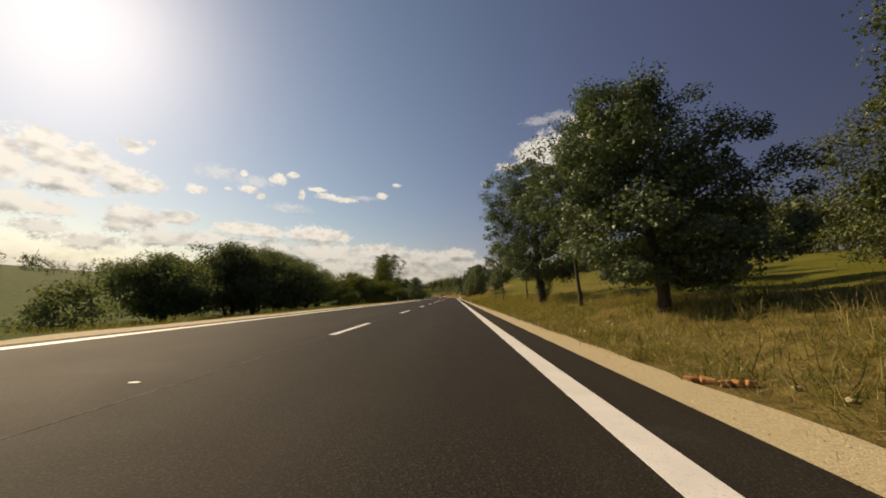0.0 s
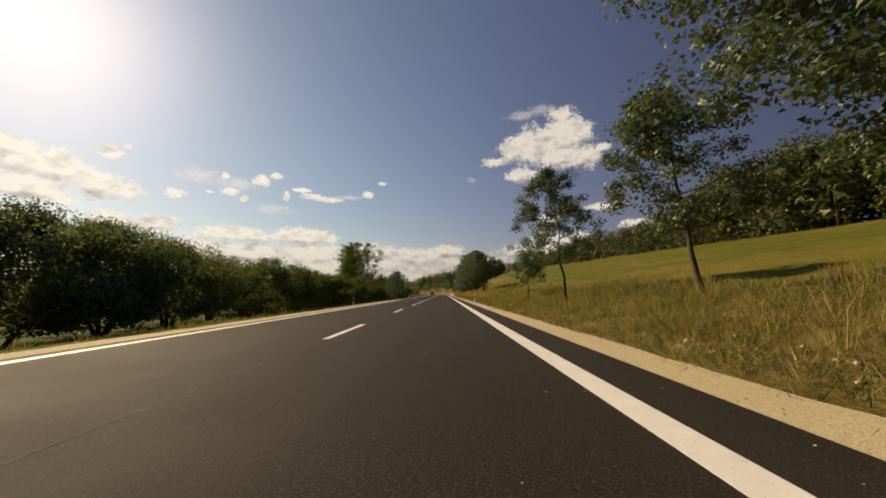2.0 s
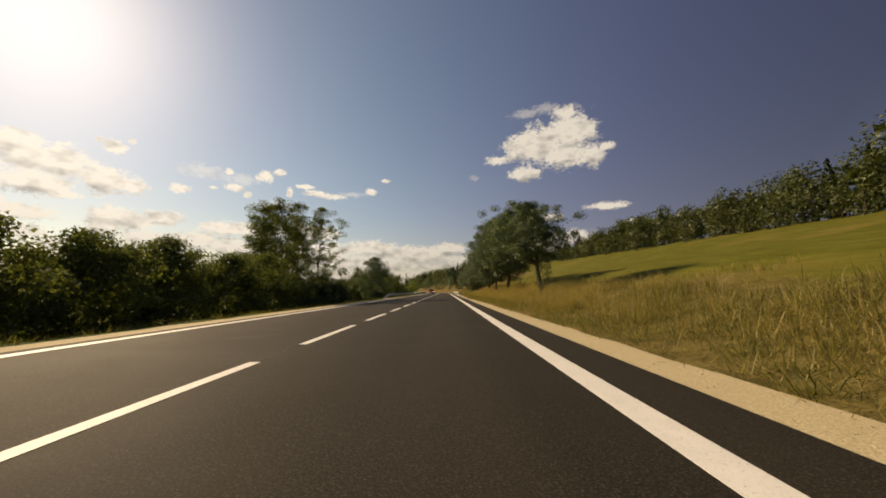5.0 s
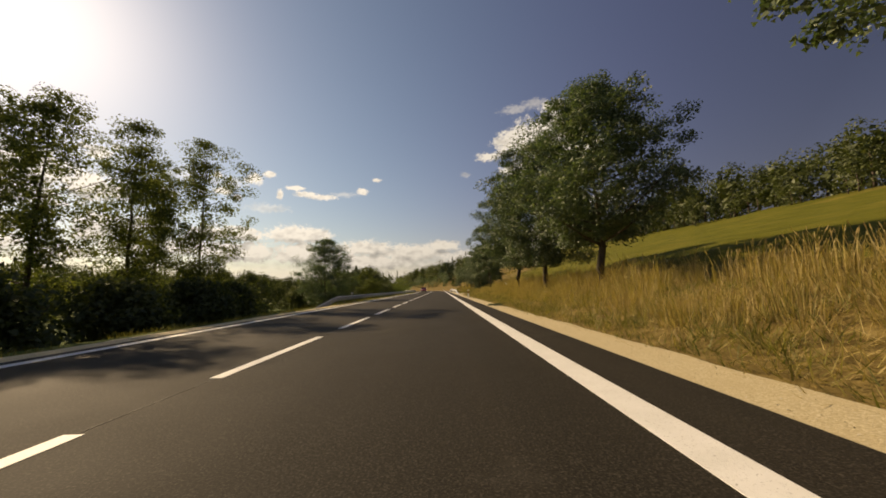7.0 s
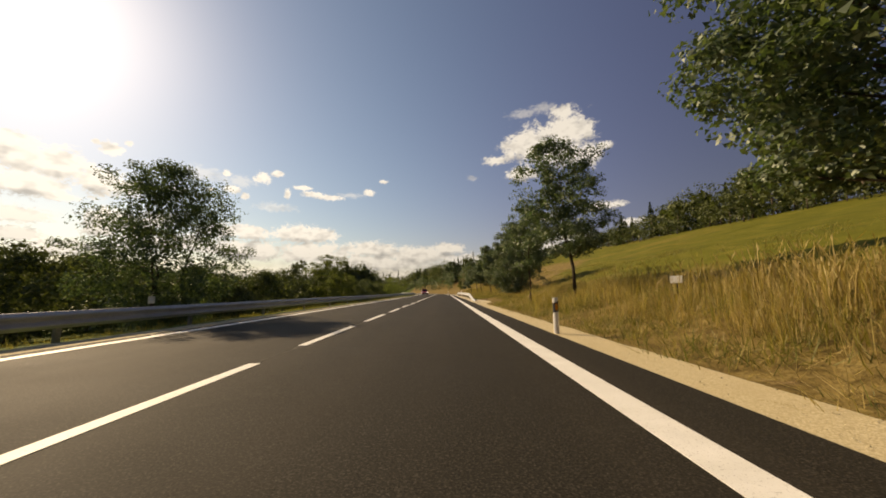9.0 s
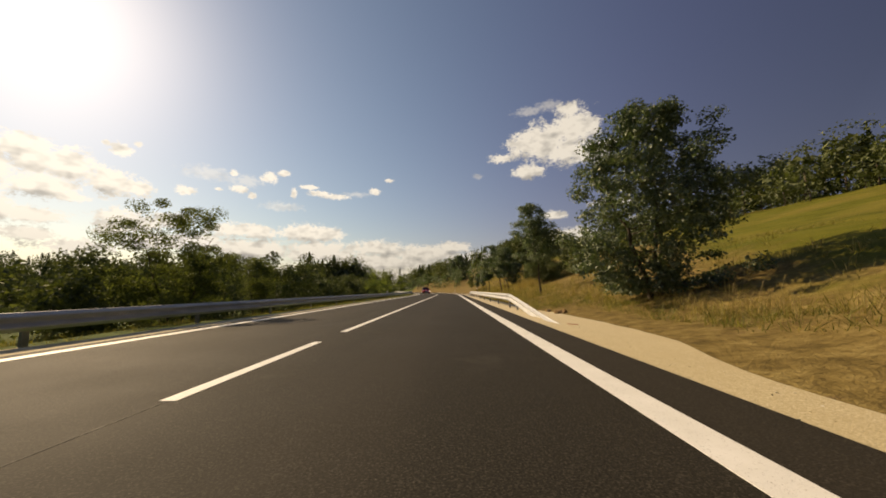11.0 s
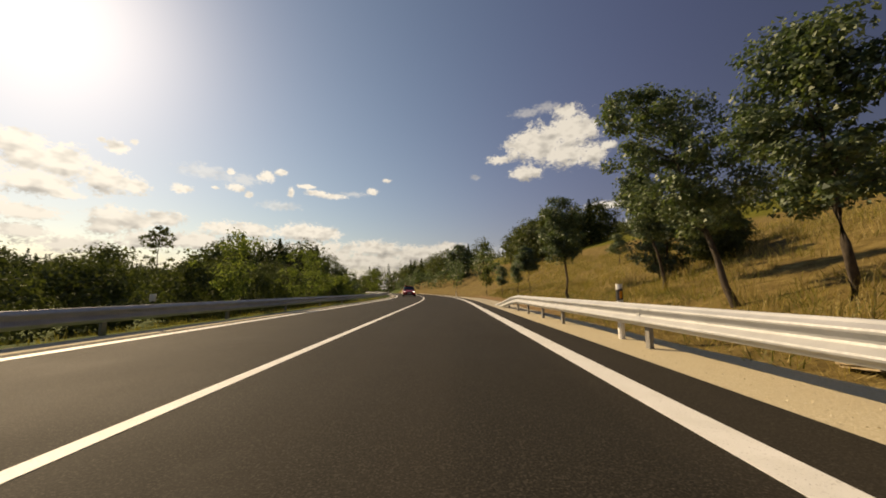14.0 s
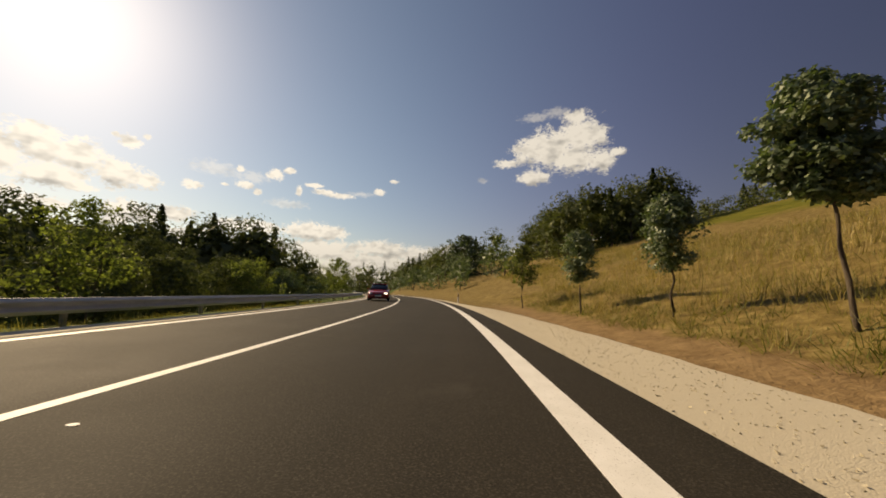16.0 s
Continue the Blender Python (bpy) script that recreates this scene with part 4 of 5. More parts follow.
wood("flank_wood", flank, "dark tall trees standing round the bend", 310, 520, 0.2)
horizon = []
for i in range(170):
    a = rng.uniform(-0.9, 1.35)
    d = rng.uniform(480, 800)
    horizon.append((-math.sin(a) * d, math.cos(a) * d, rng.uniform(11, 17)))
wood("horizon_wood", horizon, "far woodland along the horizon", 307, 110, 0.2)
fieldside = [(-rng.uniform(150, 260), rng.uniform(40, 330), rng.uniform(5, 9)) for i in range(90)]
wood("field_hedge", fieldside, "far hedges and copses across the green field", 308, 200, 0.0)


# ---- grass ----
def blades(rng, xs, ys, away, hmin, hmax, wide, bend, heads=0.0, bent=True):
    """Leaning blades, some with a seed head. away: the way each one leans, radians."""
    n = len(xs)
    zs = np.array([land_z(float(a), float(b)) for a, b in zip(xs, ys)]) - 0.02
    h = rng.uniform(hmin, hmax, n)
    a = away + rng.normal(0, 0.5, n)
    lean = rng.uniform(0.1, 1.0, n) * bend
    d = np.stack([np.cos(a), np.sin(a), np.zeros(n)], 1)
    b = rng.uniform(0, 6.283, n)
    side = np.stack([np.cos(b), np.sin(b), np.zeros(n)], 1) * (wide * rng.uniform(0.6, 1.4, n))[:, None] * 0.5
    foot = np.stack([xs, ys, zs], 1)
    up = np.stack([np.zeros(n), np.zeros(n), h], 1)
    tip = foot + d * (lean * h)[:, None] + up * (1 - 0.3 * lean)[:, None]
    if not bent:
        return np.stack([foot - side, foot + side, tip + side * 0.25, tip - side * 0.25], 1)
    mid = foot + d * (lean * h * 0.3)[:, None] + up * 0.62
    out = [np.stack([foot - side, foot + side, mid + side * 0.8, mid - side * 0.8], 1), np.stack([mid - side * 0.8, mid + side * 0.8, tip + side * 0.15, tip - side * 0.15], 1)]
    k = rng.random(n) < heads
    if k.any():
        s = side[k] * 2.0
        c = tip[k]
        ax = (tip[k] - mid[k]) * 0.28
        out.append(np.stack([c - ax, c + s * 0.6, c + ax, c - s * 0.6], 1))
    return np.concatenate(out)


def grass_field(name, rng, count, area, hmin, hmax, wide, bend, mat, label, heads=0.0, keep=None, bent=False, tuft=12, spread=0.10):
    """Grass in tufts over an area (x0, x1, y0, y1)."""
    x0, x1, y0, y1 = area
    k = count // tuft
    cx, cy = rng.uniform(x0, x1, k), rng.uniform(y0, y1, k)
    m = np.array([keep(a, b) if keep else True for a, b in zip(cx, cy)])
    cx, cy = cx[m], cy[m]
    pick = np.repeat(np.arange(len(cx)), tuft)
    off = rng.normal(0, spread, (len(pick), 2))
    tall = rng.uniform(0.7, 1.25, len(cx))[pick]
    cards = blades(rng, cx[pick] + off[:, 0], cy[pick] + off[:, 1], np.arctan2(off[:, 1], off[:, 0]), hmin * tall, hmax * tall, wide, bend, heads, bent)
    tagged(quads_object(name, cards, mat), label, "grass", kind="stuff")


def patchy(scale, cut, seed):
    return lambda a, b: noise.noise((a * scale, b * scale, seed)) + 0.35 * noise.noise((a * scale * 3.1, b * scale * 3.1, seed)) > cut


g = np.random.default_rng(77)
tall = lambda a, b: a > verge_out(b) + 1.1 + 1.3 * (b < 14) + 0.8 * noise.noise((a * 0.5, b * 0.4, 3)) and a < 9.0 + 1.8 * noise.noise((a * 0.6, b * 0.22, 11)) and not (107 < b < 121 and a < 7.6) and patchy(0.45, -0.25, 9)(a, b)
STRAWLABEL = "tall straw-coloured dry grass with seed heads on the bank"
grass_field("tall_grass", g, 9000, (5.6, 10.4, -6, 56), 0.24, 0.60, 0.008, 1.1, STRAW, STRAWLABEL, 0.5, tall, True, 14, 0.09)
grass_field("tall_grass", g, 17000, (5.6, 10.4, 56, 104), 0.24, 0.64, 0.008, 0.8, STRAW, STRAWLABEL, 0.5, tall, True, 14, 0.09)
grass_field("tall_grass", g, 36000, (5.6, 10.4, -6, 56), 0.14, 0.46, 0.009, 1.3, OLIVEGRASS, "lodged olive-yellow grass on the bank", 0.0, tall, False, 16, 0.15)
grass_field("tall_grass", g, 12000, (5.6, 10.4, -6, 56), 0.10, 0.36, 0.010, 1.4, GREENGRASS, "rank green grass among the straw on the bank", 0.0, lambda a, b: tall(a, b) and patchy(0.5, 0.12, 14)(a, b), False, 16, 0.15)
grass_field("tall_grass", g, 36000, (5.6, 10.4, 56, 104), 0.16, 0.56, 0.008, 0.6, STRAW, STRAWLABEL, 0.0, tall, False, 16, 0.13)
grass_field("tall_grass", g, 22000, (5.6, 9.4, -6, 104), 0.18, 0.52, 0.010, 0.9, OLIVEGRASS, "tall olive-yellow grass on the bank", 0.2, tall, True, 14, 0.09)
grass_field("tall_grass", g, 16000, (5.6, 10.4, 104, 178), 0.16, 0.50, 0.009, 1.0, OLIVEGRASS, "tall olive-yellow grass on the bank", 0.0, tall, False, 14, 0.12)
grass_field("tall_grass", g, 20000, (5.6, 10.4, 104, 178), 0.20, 0.58, 0.008, 0.9, STRAW, STRAWLABEL, 0.4, tall, True, 14, 0.09)
grass_field("tall_grass", g, 9000, (9.0, 20.0, 145, 205), 0.25, 0.60, 0.014, 0.8, STRAW, STRAWLABEL, 0.3, None, True, 12, 0.16)
grass_field("tall_grass", g, 26000, (9.0, 20.0, 145, 205), 0.20, 0.52, 0.014, 1.0, OLIVEGRASS, "olive-yellow grass on the slope", 0.0, None, False, 12, 0.18)
grass_field("tall_grass", g, 5000, (9.0, 13.0, -6, 150), 0.2, 0.42, 0.016, 0.9, STRAW, STRAWLABEL, 0.3, patchy(0.3, 0.1, 4), True, 12, 0.12)
short = lambda a, b: a > verge_out(b) + 0.10 + 0.75 * smooth01((b - 146) / 5) + 0.30 * noise.noise((b * 0.9, 2, 0)) and not (107 < b < 119 and a < 7.0) and patchy(0.7, -0.35, 5)(a, b)
grass_field("short_grass", g, 78000, (4.9, 8.4, -6, 175), 0.06, 0.26, 0.014, 1.2, GREENGRASS, "short green and yellow grass at the foot of the bank", 0.0, short)
grass_field("matted_grass", g, 52000, (5.0, 9.8, -6, 178), 0.10, 0.34, 0.014, 1.6, OLIVEGRASS, "matted olive and yellow grass at the foot of the bank", 0.0, short)
thatch = lambda a, b: a > verge_out(b) + 0.05 + 0.15 * noise.noise((b * 1.3, 5, 0)) and not (107 < b < 121 and a < 7.2) and not (b > 148 and a < 6.9)
grass_field("matted_grass", g, 62000, (4.95, 7.4, -6, 150), 0.10, 0.26, 0.011, 2.6, STRAW, "flattened dry straw matted at the foot of the bank", 0.0, thatch, False, 10, 0.12)
grass_field("matted_grass", g, 30000, (4.95, 7.4, -6, 106), 0.07, 0.20, 0.012, 2.0, GREENGRASS, "flattened green grass at the foot of the bank", 0.0, lambda a, b: thatch(a, b) and patchy(0.8, 0.1, 12)(a, b), False, 10, 0.12)
grass_field("meadow_grass", g, 15000, (9.5, 18, 96, 152), 0.10, 0.30, 0.016, 1.2, OLIVEGRASS, "olive and straw-coloured tufts on the slope", 0.0, patchy(0.25, 0.0, 21), False, 12, 0.2)
leftside = lambda a, b: patchy(0.6, -0.12, 8)(a, b)
grass_field("verge_grass", g, 44000, (-7.2, -4.45, -5, 180), 0.05, 0.22, 0.012, 1.1, OLIVEGRASS, "olive and yellow grass along the low roadside", 0.0, leftside)
grass_field("field_grass", g, 16000, (-24, -7.0, -5, 100), 0.12, 0.34, 0.026, 0.9, GREENGRASS, "rough green grass in the low field", 0.0, None, False, 12, 0.2)


weed = lambda a, b: (a - 9.2) ** 2 / 1.0 + (b - 137.2) ** 2 / 2.2 < 1
grass_field("tall_weeds", g, 1500, (8.1, 10.3, 135.5, 139.0), 0.5, 0.85, 0.016, 0.35, STRAW, "tall pale weeds gone to seed on the bank", 0.9, weed, True, 6, 0.12)
grass_field("tall_weeds", g, 3600, (6.9, 9.2, 70, 96), 0.45, 0.75, 0.016, 0.35, STRAW, "tan grass stalks gone to seed under the trees", 0.9, patchy(0.5, -0.1, 6), True, 8, 0.16)


# ---- guard rails ----
def beam_section():
    """Outline of the corrugated beam: (out from the posts, up)."""
    return [(0.000, 0.155), (0.012, 0.150), (0.030, 0.128), (0.078, 0.098), (0.083, 0.082), (0.078, 0.066), (0.020, 0.020), (0.012, 0.0), (0.020, -0.020), (0.078, -0.066), (0.083, -0.082), (0.078, -0.098), (0.030, -0.128), (0.012, -0.150), (0.000, -0.155)]


def rail_beam(parent, x_of, z_of, y0, y1, face):
    """A corrugated beam from y0 to y1; face: -1 or 1, the side of the carriageway."""
    sec = beam_section()
    sec2 = [(o - 0.004, u) for o, u in sec]
    ring = sec + sec2[::-1]
    ys = np.linspace(y0, y1, max(2, int((y1 - y0) / 0.8) + 1))
    verts, faces = [], []
    for y in ys:
        for o, u in ring:
            verts.append((x_of(y) + face * (o + 0.10), y, z_of(y) + u))
    m = len(ring)
    for j in range(len(ys) - 1):
        for i in range(m):
            a, b = j * m + i, j * m + (i + 1) % m
            faces.append((a, b, b + m, a + m))
    return mesh_object("beam", verts, faces, ZINC, parent)


def post_mesh(h):
    """A C-section steel post with a spacer block and a bolt, origin at the ground, face towards -x."""
    bm = bmesh.new()
    for sx, sy, sz, at in ((0.005, 0.10, h + 0.3, (-0.03, 0, (h - 0.3) / 2)), (0.055, 0.005, h + 0.3, (0.0, 0.0475, (h - 0.3) / 2)), (0.055, 0.005, h + 0.3, (0.0, -0.0475, (h - 0.3) / 2)), (0.005, 0.025, h + 0.3, (0.025, 0.0325, (h - 0.3) / 2)), (0.005, 0.025, h + 0.3, (0.025, -0.0325, (h - 0.3) / 2))):
        bmesh.ops.create_cube(bm, size=1, matrix=Matrix.Translation(at) @ Matrix.Diagonal((sx, sy, sz, 1)))
    me = bpy.data.meshes.new("post")
    bm.to_mesh(me)
    bm.free()
    me.materials.append(POSTSTEEL)
    return me


def simple_mesh(name, bm, mat):
    me = bpy.data.meshes.new(name)
    bm.to_mesh(me)
    bm.free()
    me.materials.append(mat)
    return me


def bolt_bm():
    bm = bmesh.new()
    bmesh.ops.create_cone(bm, cap_ends=True, segments=8, radius1=0.017, radius2=0.010, depth=0.016, matrix=Matrix.Rotation(radians(90), 4, "Y"))
    return bm


def guard_rail(label, x, ground_z, top, y0, y1, ramp_in, ramp_out, posts, face):
    rail = new("guard_rail")
    tagged(rail, label, "guard rail")
    x_of = lambda y: x + road_x(y)

    def z_of(y):
        f = 1.0
        if ramp_in and y < y0 + ramp_in:
            f = (y - y0) / ramp_in
        if ramp_out and y > y1 - ramp_out:
            f = min(f, (y1 - y) / ramp_out)
        return ground_z - 0.17 + (top - 0.155 - ground_z + 0.17) * (0.75 * f + 0.25 * smooth01(f))

    cuts = [y0] + [y for y in np.arange(y0 + (ramp_in or 4), y1 - (ramp_out or 0) + 0.1, 4.0)]
    if y1 - cuts[-1] > 0.5:
        cuts.append(y1)
    for i, (a, b) in enumerate(zip(cuts, cuts[1:])):
        rail_beam(rail, lambda y, i=i: x_of(y) + face * 0.005 * (i % 2), z_of, a, b + (0.25 if b < y1 else 0), face)
    spacer = simple_mesh("spacer", box_bm(0.10, 0.10, 0.20, bevel=0.006), ZINC)
    bolt = simple_mesh("bolt", bolt_bm(), ZINC)
    tall_post = post_mesh(top - ground_z - 0.04)
    for y in posts:
        h = z_of(y) + 0.12 - ground_z
        if h < 0.25:
            continue
        q = new("post", tall_post)
        q.parent = rail
        q.matrix_basis = pose(x_of(y) - face * 0.02, y, ground_z + h - (top - ground_z - 0.04), 0, 0, 0 if face < 0 else 180)
        s = new("spacer", spacer)
        s.parent = rail
        s.matrix_basis = pose(x_of(y) + face * 0.075, y, z_of(y))
        for dz in (0.0,):
            c = new("bolt", bolt)
            c.parent = rail
            c.matrix_basis = pose(x_of(y) + face * 0.118, y, z_of(y) + dz, 0, 0, 0 if face > 0 else 180)
    for y in cuts[1:-1]:
        for dy in (-0.10, 0.10):
            for dz in (0.082, -0.082):
                c = new("bolt", bolt)
                c.parent = rail
                c.matrix_basis = pose(x_of(y) + face * 0.186, y + 0.12 + dy, z_of(y) + dz, 0, 0, 0 if face > 0 else 180)
    return rail


guard_rail("bright galvanised steel guard rail with sloping ends along the verge", 4.86, -0.02, 0.61, 113.2, 156.6, 7.4, 6.8, [117.6, 119.4, 121.2, 125, 129, 133, 137, 141, 144.7, 146.5, 148.4, 150.2, 152.2], -1)
guard_rail("weathered galvanised steel guard rail above the low roadside", -4.78, -0.14, 0.51, 84.0, 262, 5.5, 0, [88.4, 90.0, 91.6] + [95 + 4.0 * i for i in range(41)], 1)


# ---- roadside posts and sign ----
def delineator(label, x, y, z, h, amber=True):
    """White plastic guide post with a slanting black band and reflectors."""
    post = new("guide_post")
    post.matrix_basis = pose(x, y, z)
    tagged(post, label, "guide post", "guide posts")

    def ring(z0, z1, grow, slant=0.0):
        bm = bmesh.new()
        prof = [(-0.046, -0.02), (-0.024, -0.045), (0.024, -0.045), (0.046, -0.02), (0.046, 0.03), (-0.046, 0.03)]
        lo, hi = [], []
        for px, py in prof:
            px, py = px * (1 + grow), py * (1 + grow)
            lo.append(bm.verts.new((px, py, z0 + slant * px)))
            hi.append(bm.verts.new((px, py, z1 + slant * px)))
        for i in range(6):
            bm.faces.new((lo[i], lo[(i + 1) % 6], hi[(i + 1) % 6], hi[i]))
        bm.faces.new(lo[::-1])
        bm.faces.new(hi)
        return bm

    part("body", ring(-0.15, h, 0.0, 0.0), PLASTIC, post)
    part("band", ring(h - 0.27, h - 0.08, 0.04, 0.35), BLACK, post, "slanting black band")
    part("reflector", box_bm(0.045, 0.008, 0.12, (0.0, -0.051, h - 0.175), 0.003), REFLECTOR if amber else CLEAR, post, "small reflector")
    return post


delineator("white guide post with black band beside the verge", 4.55, 44.9, 0.0, 0.66)
delineator("white guide post with black band beside the verge", 4.42, 91.9, -0.02, 0.68)
delineator("white guide post with black band beside the verge", 4.98, 142.0, 0.0, 0.90)
delineator("white guide post with black band on the low roadside", -4.85, 46.4, -0.12, 0.66)
delineator("white guide post with black band beside the bend", 5.1 + road_x(186), 186, -0.02, 0.8)


def rail_marker(x, y, z):
    """A small white marker plate clipped above the guard rail."""
    m = new("rail_marker")
    m.matrix_basis = pose(x, y, z)
    tagged(m, "small white reflector marker clipped above the guard rail", "rail marker", "rail markers")
    part("bracket", box_bm(0.03, 0.03, 0.16, (0, 0, -0.02), 0.004), BLACK, m)
    part("plate", box_bm(0.16, 0.025, 0.17, (0, 0, 0.13), 0.008), PLASTIC, m)
    part("reflector", box_bm(0.05, 0.006, 0.08, (0, -0.016, 0.14), 0.002), CLEAR, m, "clear reflector")


for y in (93.5, 144.0, 194.0):
    rail_marker(-4.68 + road_x(y), y, 0.53)

sign = new("marker_sign")
sign.matrix_basis = pose(7.5, 93.0, land_z(7.5, 93.0), 0, 0, -52)
tagged(sign, "small white marker plate on a stake in dry grass", "sign")
part("stake", box_bm(0.03, 0.03, 0.70, (0, 0, 0.15), 0.004), BARK, sign)
part("plate", box_bm(0.25, 0.012, 0.16, (0, -0.022, 0.46), 0.004), PLASTIC, sign)


# ---- litter and stones ----
def lump(name, x, y, z, sx, sy, sz, mat, seed, label, category, group=""):
    bm = bmesh.new()
    bmesh.ops.create_icosphere(bm, subdivisions=2, radius=0.5)
    for v in bm.verts:
        v.co *= 1 + 0.45 * noise.noise(v.co * 2.3 + Vector((seed, 0, 0)))
        v.co = Vector((v.co.x * sx, v.co.y * sy, v.co.z * sz))
    ob = new(name, simple_mesh(name, bm, mat))
    ob.matrix_basis = pose(x, y, z, 0, 0, seed * 47)
    return tagged(ob, label, category, group)


for k, (x, y, s, a, tip) in enumerate(((5.02, 3.96, 0.15, 20, 8), (5.12, 3.86, 0.13, -35, 14), (5.20, 3.74, 0.09, 60, -10), (5.28, 3.70, 0.06, 10, 0), (5.36, 3.62, 0.07, 75, 5))):
    bm = box_bm(s, 0.09, 0.06, bevel=0.009)
    for v in bm.verts:
        v.co += v.co * 0.45 * noise.noise(v.co * 14 + Vector((k * 3.0, 0, 0)))
    ob = new("brick_fragment", simple_mesh("brick_fragment", bm, BRICK))
    ob.matrix_basis = pose(x, y, land_z(x, y) + 0.03, tip, 0, a)
    tagged(ob, "broken orange brick lying at the foot of the bank", "brick", "broken bricks")
rr = random.Random(8)
for k in range(7):
    x, y = 6.0 + rr.uniform(-0.5, 0.5), 117.6 + rr.uniform(-0.5, 0.5)
    lump("clay_clod", x, y, land_z(x, y) + 0.05, rr.uniform(0.15, 0.32), rr.uniform(0.12, 0.25), rr.uniform(0.10, 0.2), CLOD, k, "dry brown clod of clay on bare soil", "clod", "clay clods")
for k in range(34):
    x, y = rr.choice(((rr.uniform(5.3, 6.3), rr.uniform(1, 26)), (rr.uniform(5.5, 6.5), rr.uniform(7.2, 9.6)), (rr.uniform(5.4, 6.2), rr.uniform(20.6, 23.6))))
    s = rr.uniform(0.03, 0.11)
    lump("stone", x, y, land_z(x, y) + s * 0.2, s, s * 0.8, s * 0.6, LIMESTONE, k + 20, "small pale stone on the bank", "stone", "bank stones")
for k, (x, y, a, c, h) in enumerate(((6.25, 139.4, 0.75, 0.42, 0.26), (6.55, 140.3, 0.55, 0.40, 0.34), (6.35, 141.0, 0.48, 0.36, 0.22), (6.7, 138.7, 0.62, 0.34, 0.20), (6.6, 141.7, 0.40, 0.30, 0.24))):
    bm = box_bm(a, c, h, bevel=0.03)
    for v in bm.verts:
        v.co += v.co * 0.35 * noise.noise(v.co * 5 + Vector((k * 4.0, 1, 0)))
    ob = new("stone_block", simple_mesh("stone_block", bm, BLOCK))
    ob.matrix_basis = pose(x, y, land_z(x, y) + h * 0.32, 4 * k - 8, 6 - 3 * k, 35 * k)
    tagged(ob, "rough tan stone block lying at the foot of the bank", "stone", "stone blocks")
lump("litter", 5.12, 35.35, 0.04, 0.08, 0.06, 0.07, PLASTIC, 3, "white crumpled litter at the verge's edge", "litter")
scrap = new("plastic_strip", simple_mesh("plastic_strip", box_bm(0.32, 0.022, 0.012, bevel=0.004), REDPLASTIC))
scrap.matrix_basis = pose(4.95, 113.3, 0.01, 0, 4, 25)
tagged(scrap, "red plastic strip lying on the gravel", "litter")
runs = []
for k in range(14):
    a = rr.uniform(-0.5, 0.5)
    c = Vector((4.72 + rr.uniform(-0.2, 0.2), 80.6 + rr.uniform(-0.35, 0.35), 0.01 + rr.uniform(0, 0.05)))
    d = Vector((math.cos(a), math.sin(a) * 1.5, rr.uniform(-0.05, 0.1))) * rr.uniform(0.12, 0.3)
    runs.append(([c - d, c + Vector((0, 0, 0.015)), c + d], [0.004, 0.006, 0.002], 4))
twigs = new("fallen_twig")
tagged(twigs, "broken leafy twig lying on the limestone verge", "twig")
tubes_object("stems", runs, TWIG, twigs)
quads_object("leaves", leaf_cards(np.random.default_rng(3), np.array([[4.72, 80.6, 0.05]]), 0.35, 160, 0.09, 0.12), OAK_LEAF, twigs)


def chips(name, count, area, lo, hi, seed, label, z=-0.006):
    """Loose stone chips: small squashed tetrahedra."""
    g2 = np.random.default_rng(seed)
    x = g2.uniform(area[0], area[1], count)
    y = g2.uniform(area[2], area[3], count)
    keep = np.array([a < verge_out(b) - 0.02 for a, b in zip(x, y)])
    x, y = x[keep], y[keep]
    n = len(x)
    s = g2.uniform(lo, hi, n)
    corners = g2.normal(0, 1, (n, 4, 3))
    corners /= np.linalg.norm(corners, axis=2)[:, :, None]
    corners *= s[:, None, None] * 0.6
    corners[:, :, 2] *= 0.6
    pos = np.stack([x, y, np.full(n, z)], 1)[:, None, :]
    v = corners + pos
    verts = v.reshape(-1, 3)
    faces = []
    for i in range(n):
        o = 4 * i
        faces += [(o, o + 1, o + 2), (o, o + 2, o + 3), (o, o + 3, o + 1), (o + 1, o + 3, o + 2)]
    tagged(mesh_object(name, verts, faces, CHIPS), label, "gravel", kind="stuff")


chips("gravel", 9000, (4.32, 6.6, 149, 178), 0.010, 0.030, 5, "loose pale gravel chips on the wide verge")
chips("gravel", 70, (2.0, 4.25, 10, 30), 0.008, 0.020, 9, "a few pale stone chips scattered on the asphalt", 0.003)
chips("gravel", 7000, (4.30, 5.1, 0, 149), 0.008, 0.024, 6, "loose limestone chips along the verge")


# ---- the car ----
CARPAINT, t, p = material("dark_red_car_paint", 0.25)
t.links.new(ramp(t, grain(t, 3, 3, 0.5), (0.3, (0.28, 0.022, 0.026)), (0.7, (0.36, 0.030, 0.034))), p.inputs["Base Color"])
p.inputs["Coat Weight"].default_value = 0.6
CARGLASS, t, p = material("tinted_glass", 0.05)
p.inputs["Base Color"].default_value = (0.02, 0.025, 0.03, 1)
p.inputs["Specular IOR Level"].default_value = 0.8
RUBBER, t, p = material("tyre_rubber", 0.85)
p.inputs["Base Color"].default_value = (0.018, 0.018, 0.018, 1)
ALLOY, t, p = material("alloy_rim", 0.3)
p.inputs["Base Color"].default_value, p.inputs["Metallic"].default_value = (0.6, 0.6, 0.62, 1), 1.0
LAMP, t, p = material("headlight_lens", 0.1)
p.inputs["Base Color"].default_value = (0.8, 0.8, 0.82, 1)
LAMPON, t, p = material("lit_headlight", 0.1)
p.inputs["Base Color"].default_value = (0.9, 0.9, 0.85, 1)
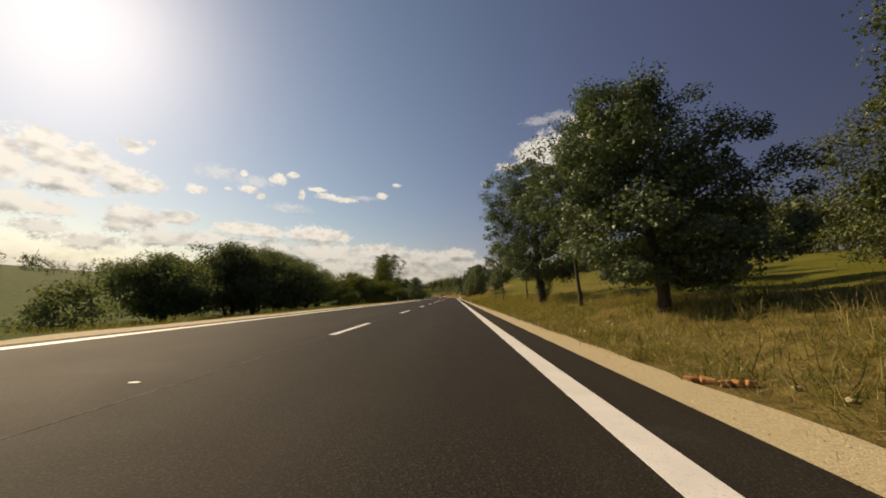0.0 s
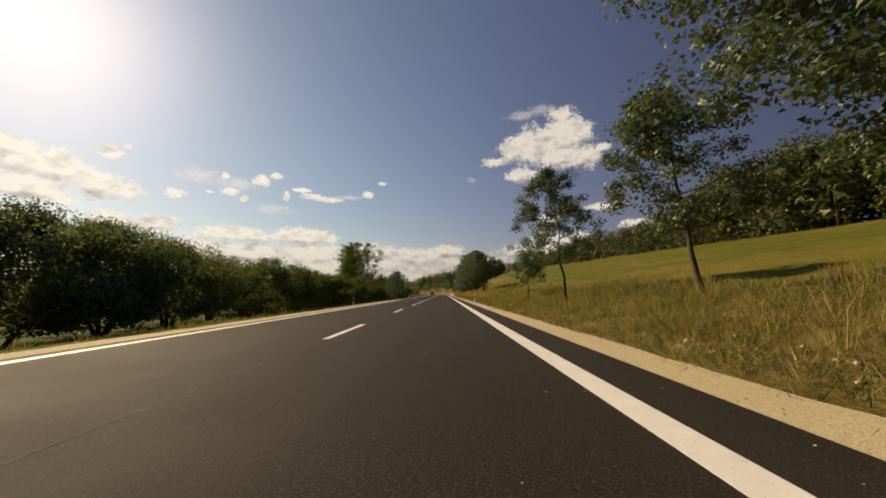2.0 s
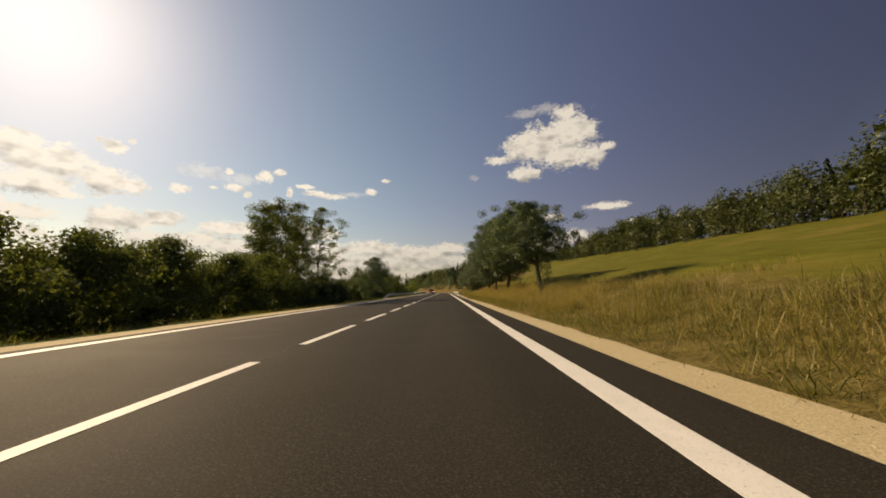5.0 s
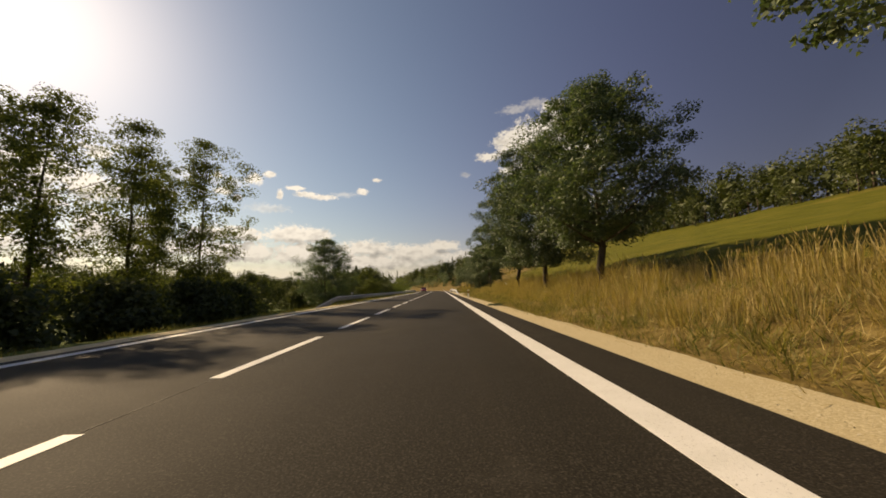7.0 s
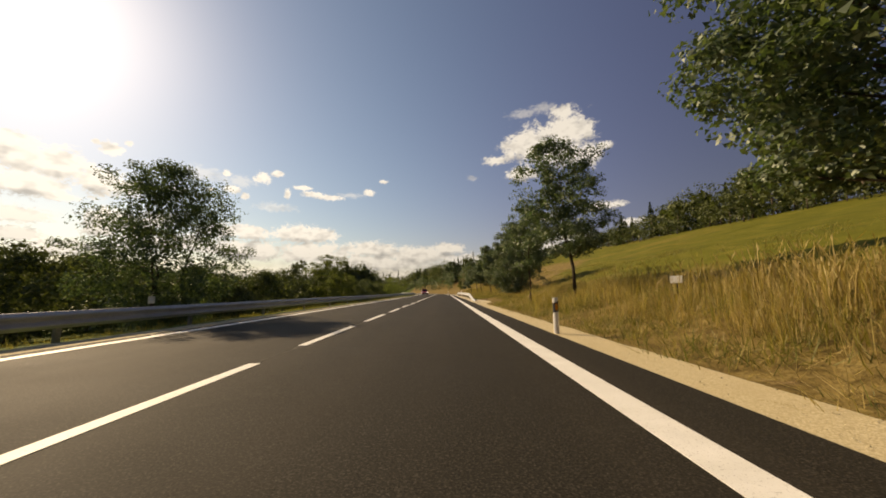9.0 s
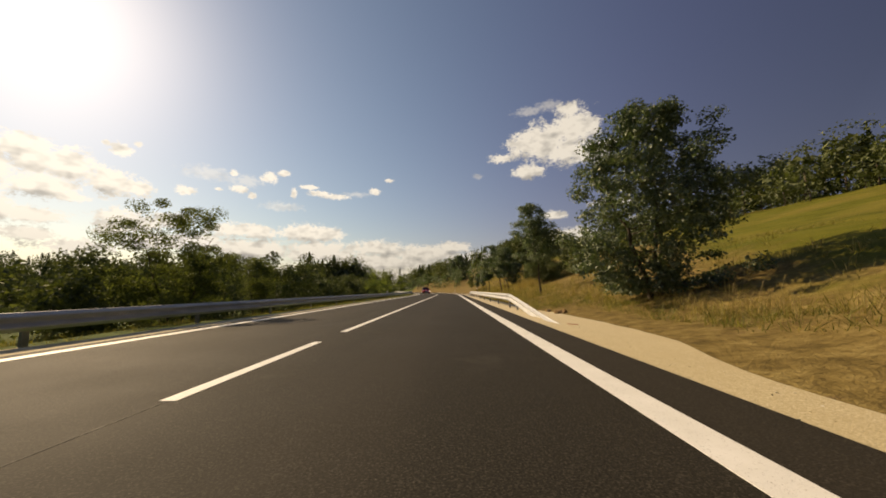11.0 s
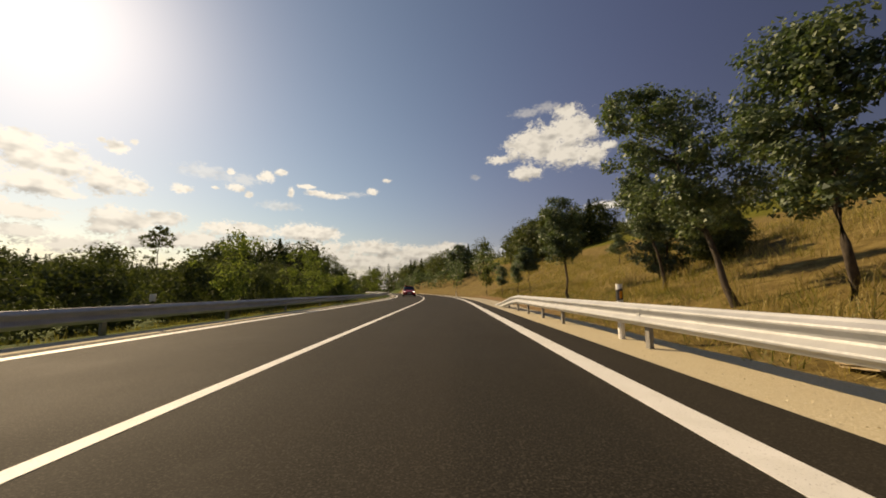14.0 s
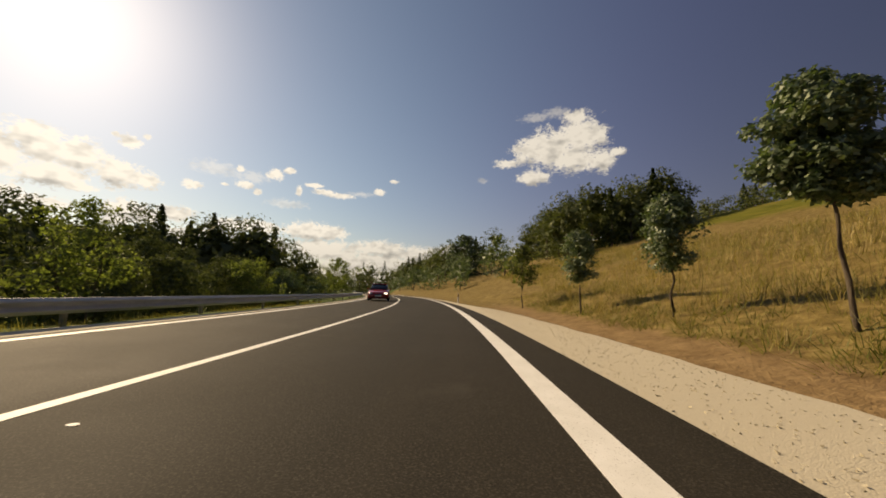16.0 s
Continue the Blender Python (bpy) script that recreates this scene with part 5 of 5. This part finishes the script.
p.inputs["Emission Color"].default_value, p.inputs["Emission Strength"].default_value = (1.0, 0.95, 0.85, 1), 3.0
PLATE, t, p = material("plate_white", 0.5)
p.inputs["Base Color"].default_value = (0.7, 0.7, 0.7, 1)


def loft(rings):
    """Skin a run of closed rings of equal length, capped at both ends."""
    bm = bmesh.new()
    rows = [[bm.verts.new(v) for v in r] for r in rings]
    m = len(rows[0])
    for a, b in zip(rows, rows[1:]):
        for i in range(m):
            bm.faces.new((a[i], a[(i + 1) % m], b[(i + 1) % m], b[i]))
    bm.faces.new(rows[0][::-1])
    bm.faces.new(rows[-1])
    bmesh.ops.recalc_face_normals(bm, faces=bm.faces)
    for f in bm.faces:
        f.smooth = True
    return bm


def section(y, half, low, high, crown):
    """A rounded cross-section of the car at y."""
    return [(-half * 0.92, y, low), (-half, y, low + 0.12), (-half * 1.01, y, (low + high) / 2), (-half * 0.96, y, high - 0.06), (-half * 0.82, y, high), (0, y, high + crown), (half * 0.82, y, high), (half * 0.96, y, high - 0.06), (half * 1.01, y, (low + high) / 2), (half, y, low + 0.12), (half * 0.92, y, low)]


def build_car(x, y, turn):
    car = new("car")
    car.matrix_basis = pose(x, y, 0, 0, 0, turn)
    tagged(car, "dark red saloon car with one headlight lit on the road", "car")
    part("body", loft([section(a, b, c, d, e) for a, b, c, d, e in ((-2.12, 0.60, 0.32, 0.58, 0.01), (-2.05, 0.76, 0.24, 0.66, 0.02), (-1.80, 0.84, 0.20, 0.74, 0.03), (-1.2, 0.87, 0.19, 0.84, 0.04), (-0.85, 0.87, 0.18, 0.90, 0.04), (0.4, 0.88, 0.18, 0.93, 0.02), (1.3, 0.87, 0.19, 0.95, 0.03), (1.95, 0.82, 0.25, 0.93, 0.03), (2.10, 0.72, 0.34, 0.86, 0.01))]), CARPAINT, car)
    part("cabin", loft([section(a, b, c, d, e) for a, b, c, d, e in ((-0.88, 0.76, 0.86, 0.95, 0.02), (-0.15, 0.68, 0.86, 1.36, 0.03), (0.5, 0.68, 0.86, 1.42, 0.03), (1.0, 0.68, 0.86, 1.38, 0.03), (1.65, 0.74, 0.86, 0.98, 0.02))]), CARGLASS, car, "dark windows all round")
    part("roof", loft([section(a, b, c, d, e) for a, b, c, d, e in ((-0.20, 0.60, 1.335, 1.375, 0.03), (0.4, 0.64, 1.40, 1.435, 0.03), (1.05, 0.60, 1.365, 1.40, 0.03))]), CARPAINT, car)
    part("grille", box_bm(0.62, 0.05, 0.13, (0, -2.10, 0.50), 0.015), BLACK, car)
    part("air_intake", box_bm(1.0, 0.05, 0.12, (0, -2.08, 0.31), 0.015), BLACK, car)
    part("number_plate", box_bm(0.50, 0.02, 0.11, (0, -2.135, 0.42), 0.004), PLATE, car)
    for side in (-1, 1):
        part("headlight", box_bm(0.30, 0.14, 0.15, (side * 0.58, -2.03, 0.60), 0.04, None), LAMPON if side > 0 else LAMP, car, "lit headlight" if side > 0 else "unlit headlight")
        part("mirror", box_bm(0.18, 0.10, 0.12, (side * 0.93, -0.62, 0.98), 0.03), CARPAINT, car)
        for wy in (-1.35, 1.30):
            bm = bmesh.new()
            bmesh.ops.create_cone(bm, cap_ends=True, segments=24, radius1=0.31, radius2=0.31, depth=0.20, matrix=Matrix.Translation((side * 0.78, wy, 0.31)) @ Matrix.Rotation(radians(90), 4, "Y"))
            bmesh.ops.bevel(bm, geom=[e for e in bm.edges if len(e.link_faces) == 2 and abs(e.link_faces[0].normal.x - e.link_faces[1].normal.x) > 0.5], offset=0.03, segments=2, affect="EDGES")
            wheel = part("wheel", bm, RUBBER, car)
            bm = bmesh.new()
            bmesh.ops.create_cone(bm, cap_ends=True, segments=20, radius1=0.20, radius2=0.17, depth=0.02, matrix=Matrix.Translation((side * 0.885, wy, 0.31)) @ Matrix.Rotation(radians(90 * side), 4, "Y"))
            part("rim", bm, ALLOY, wheel)


build_car(-3.45, 186.6, 9)
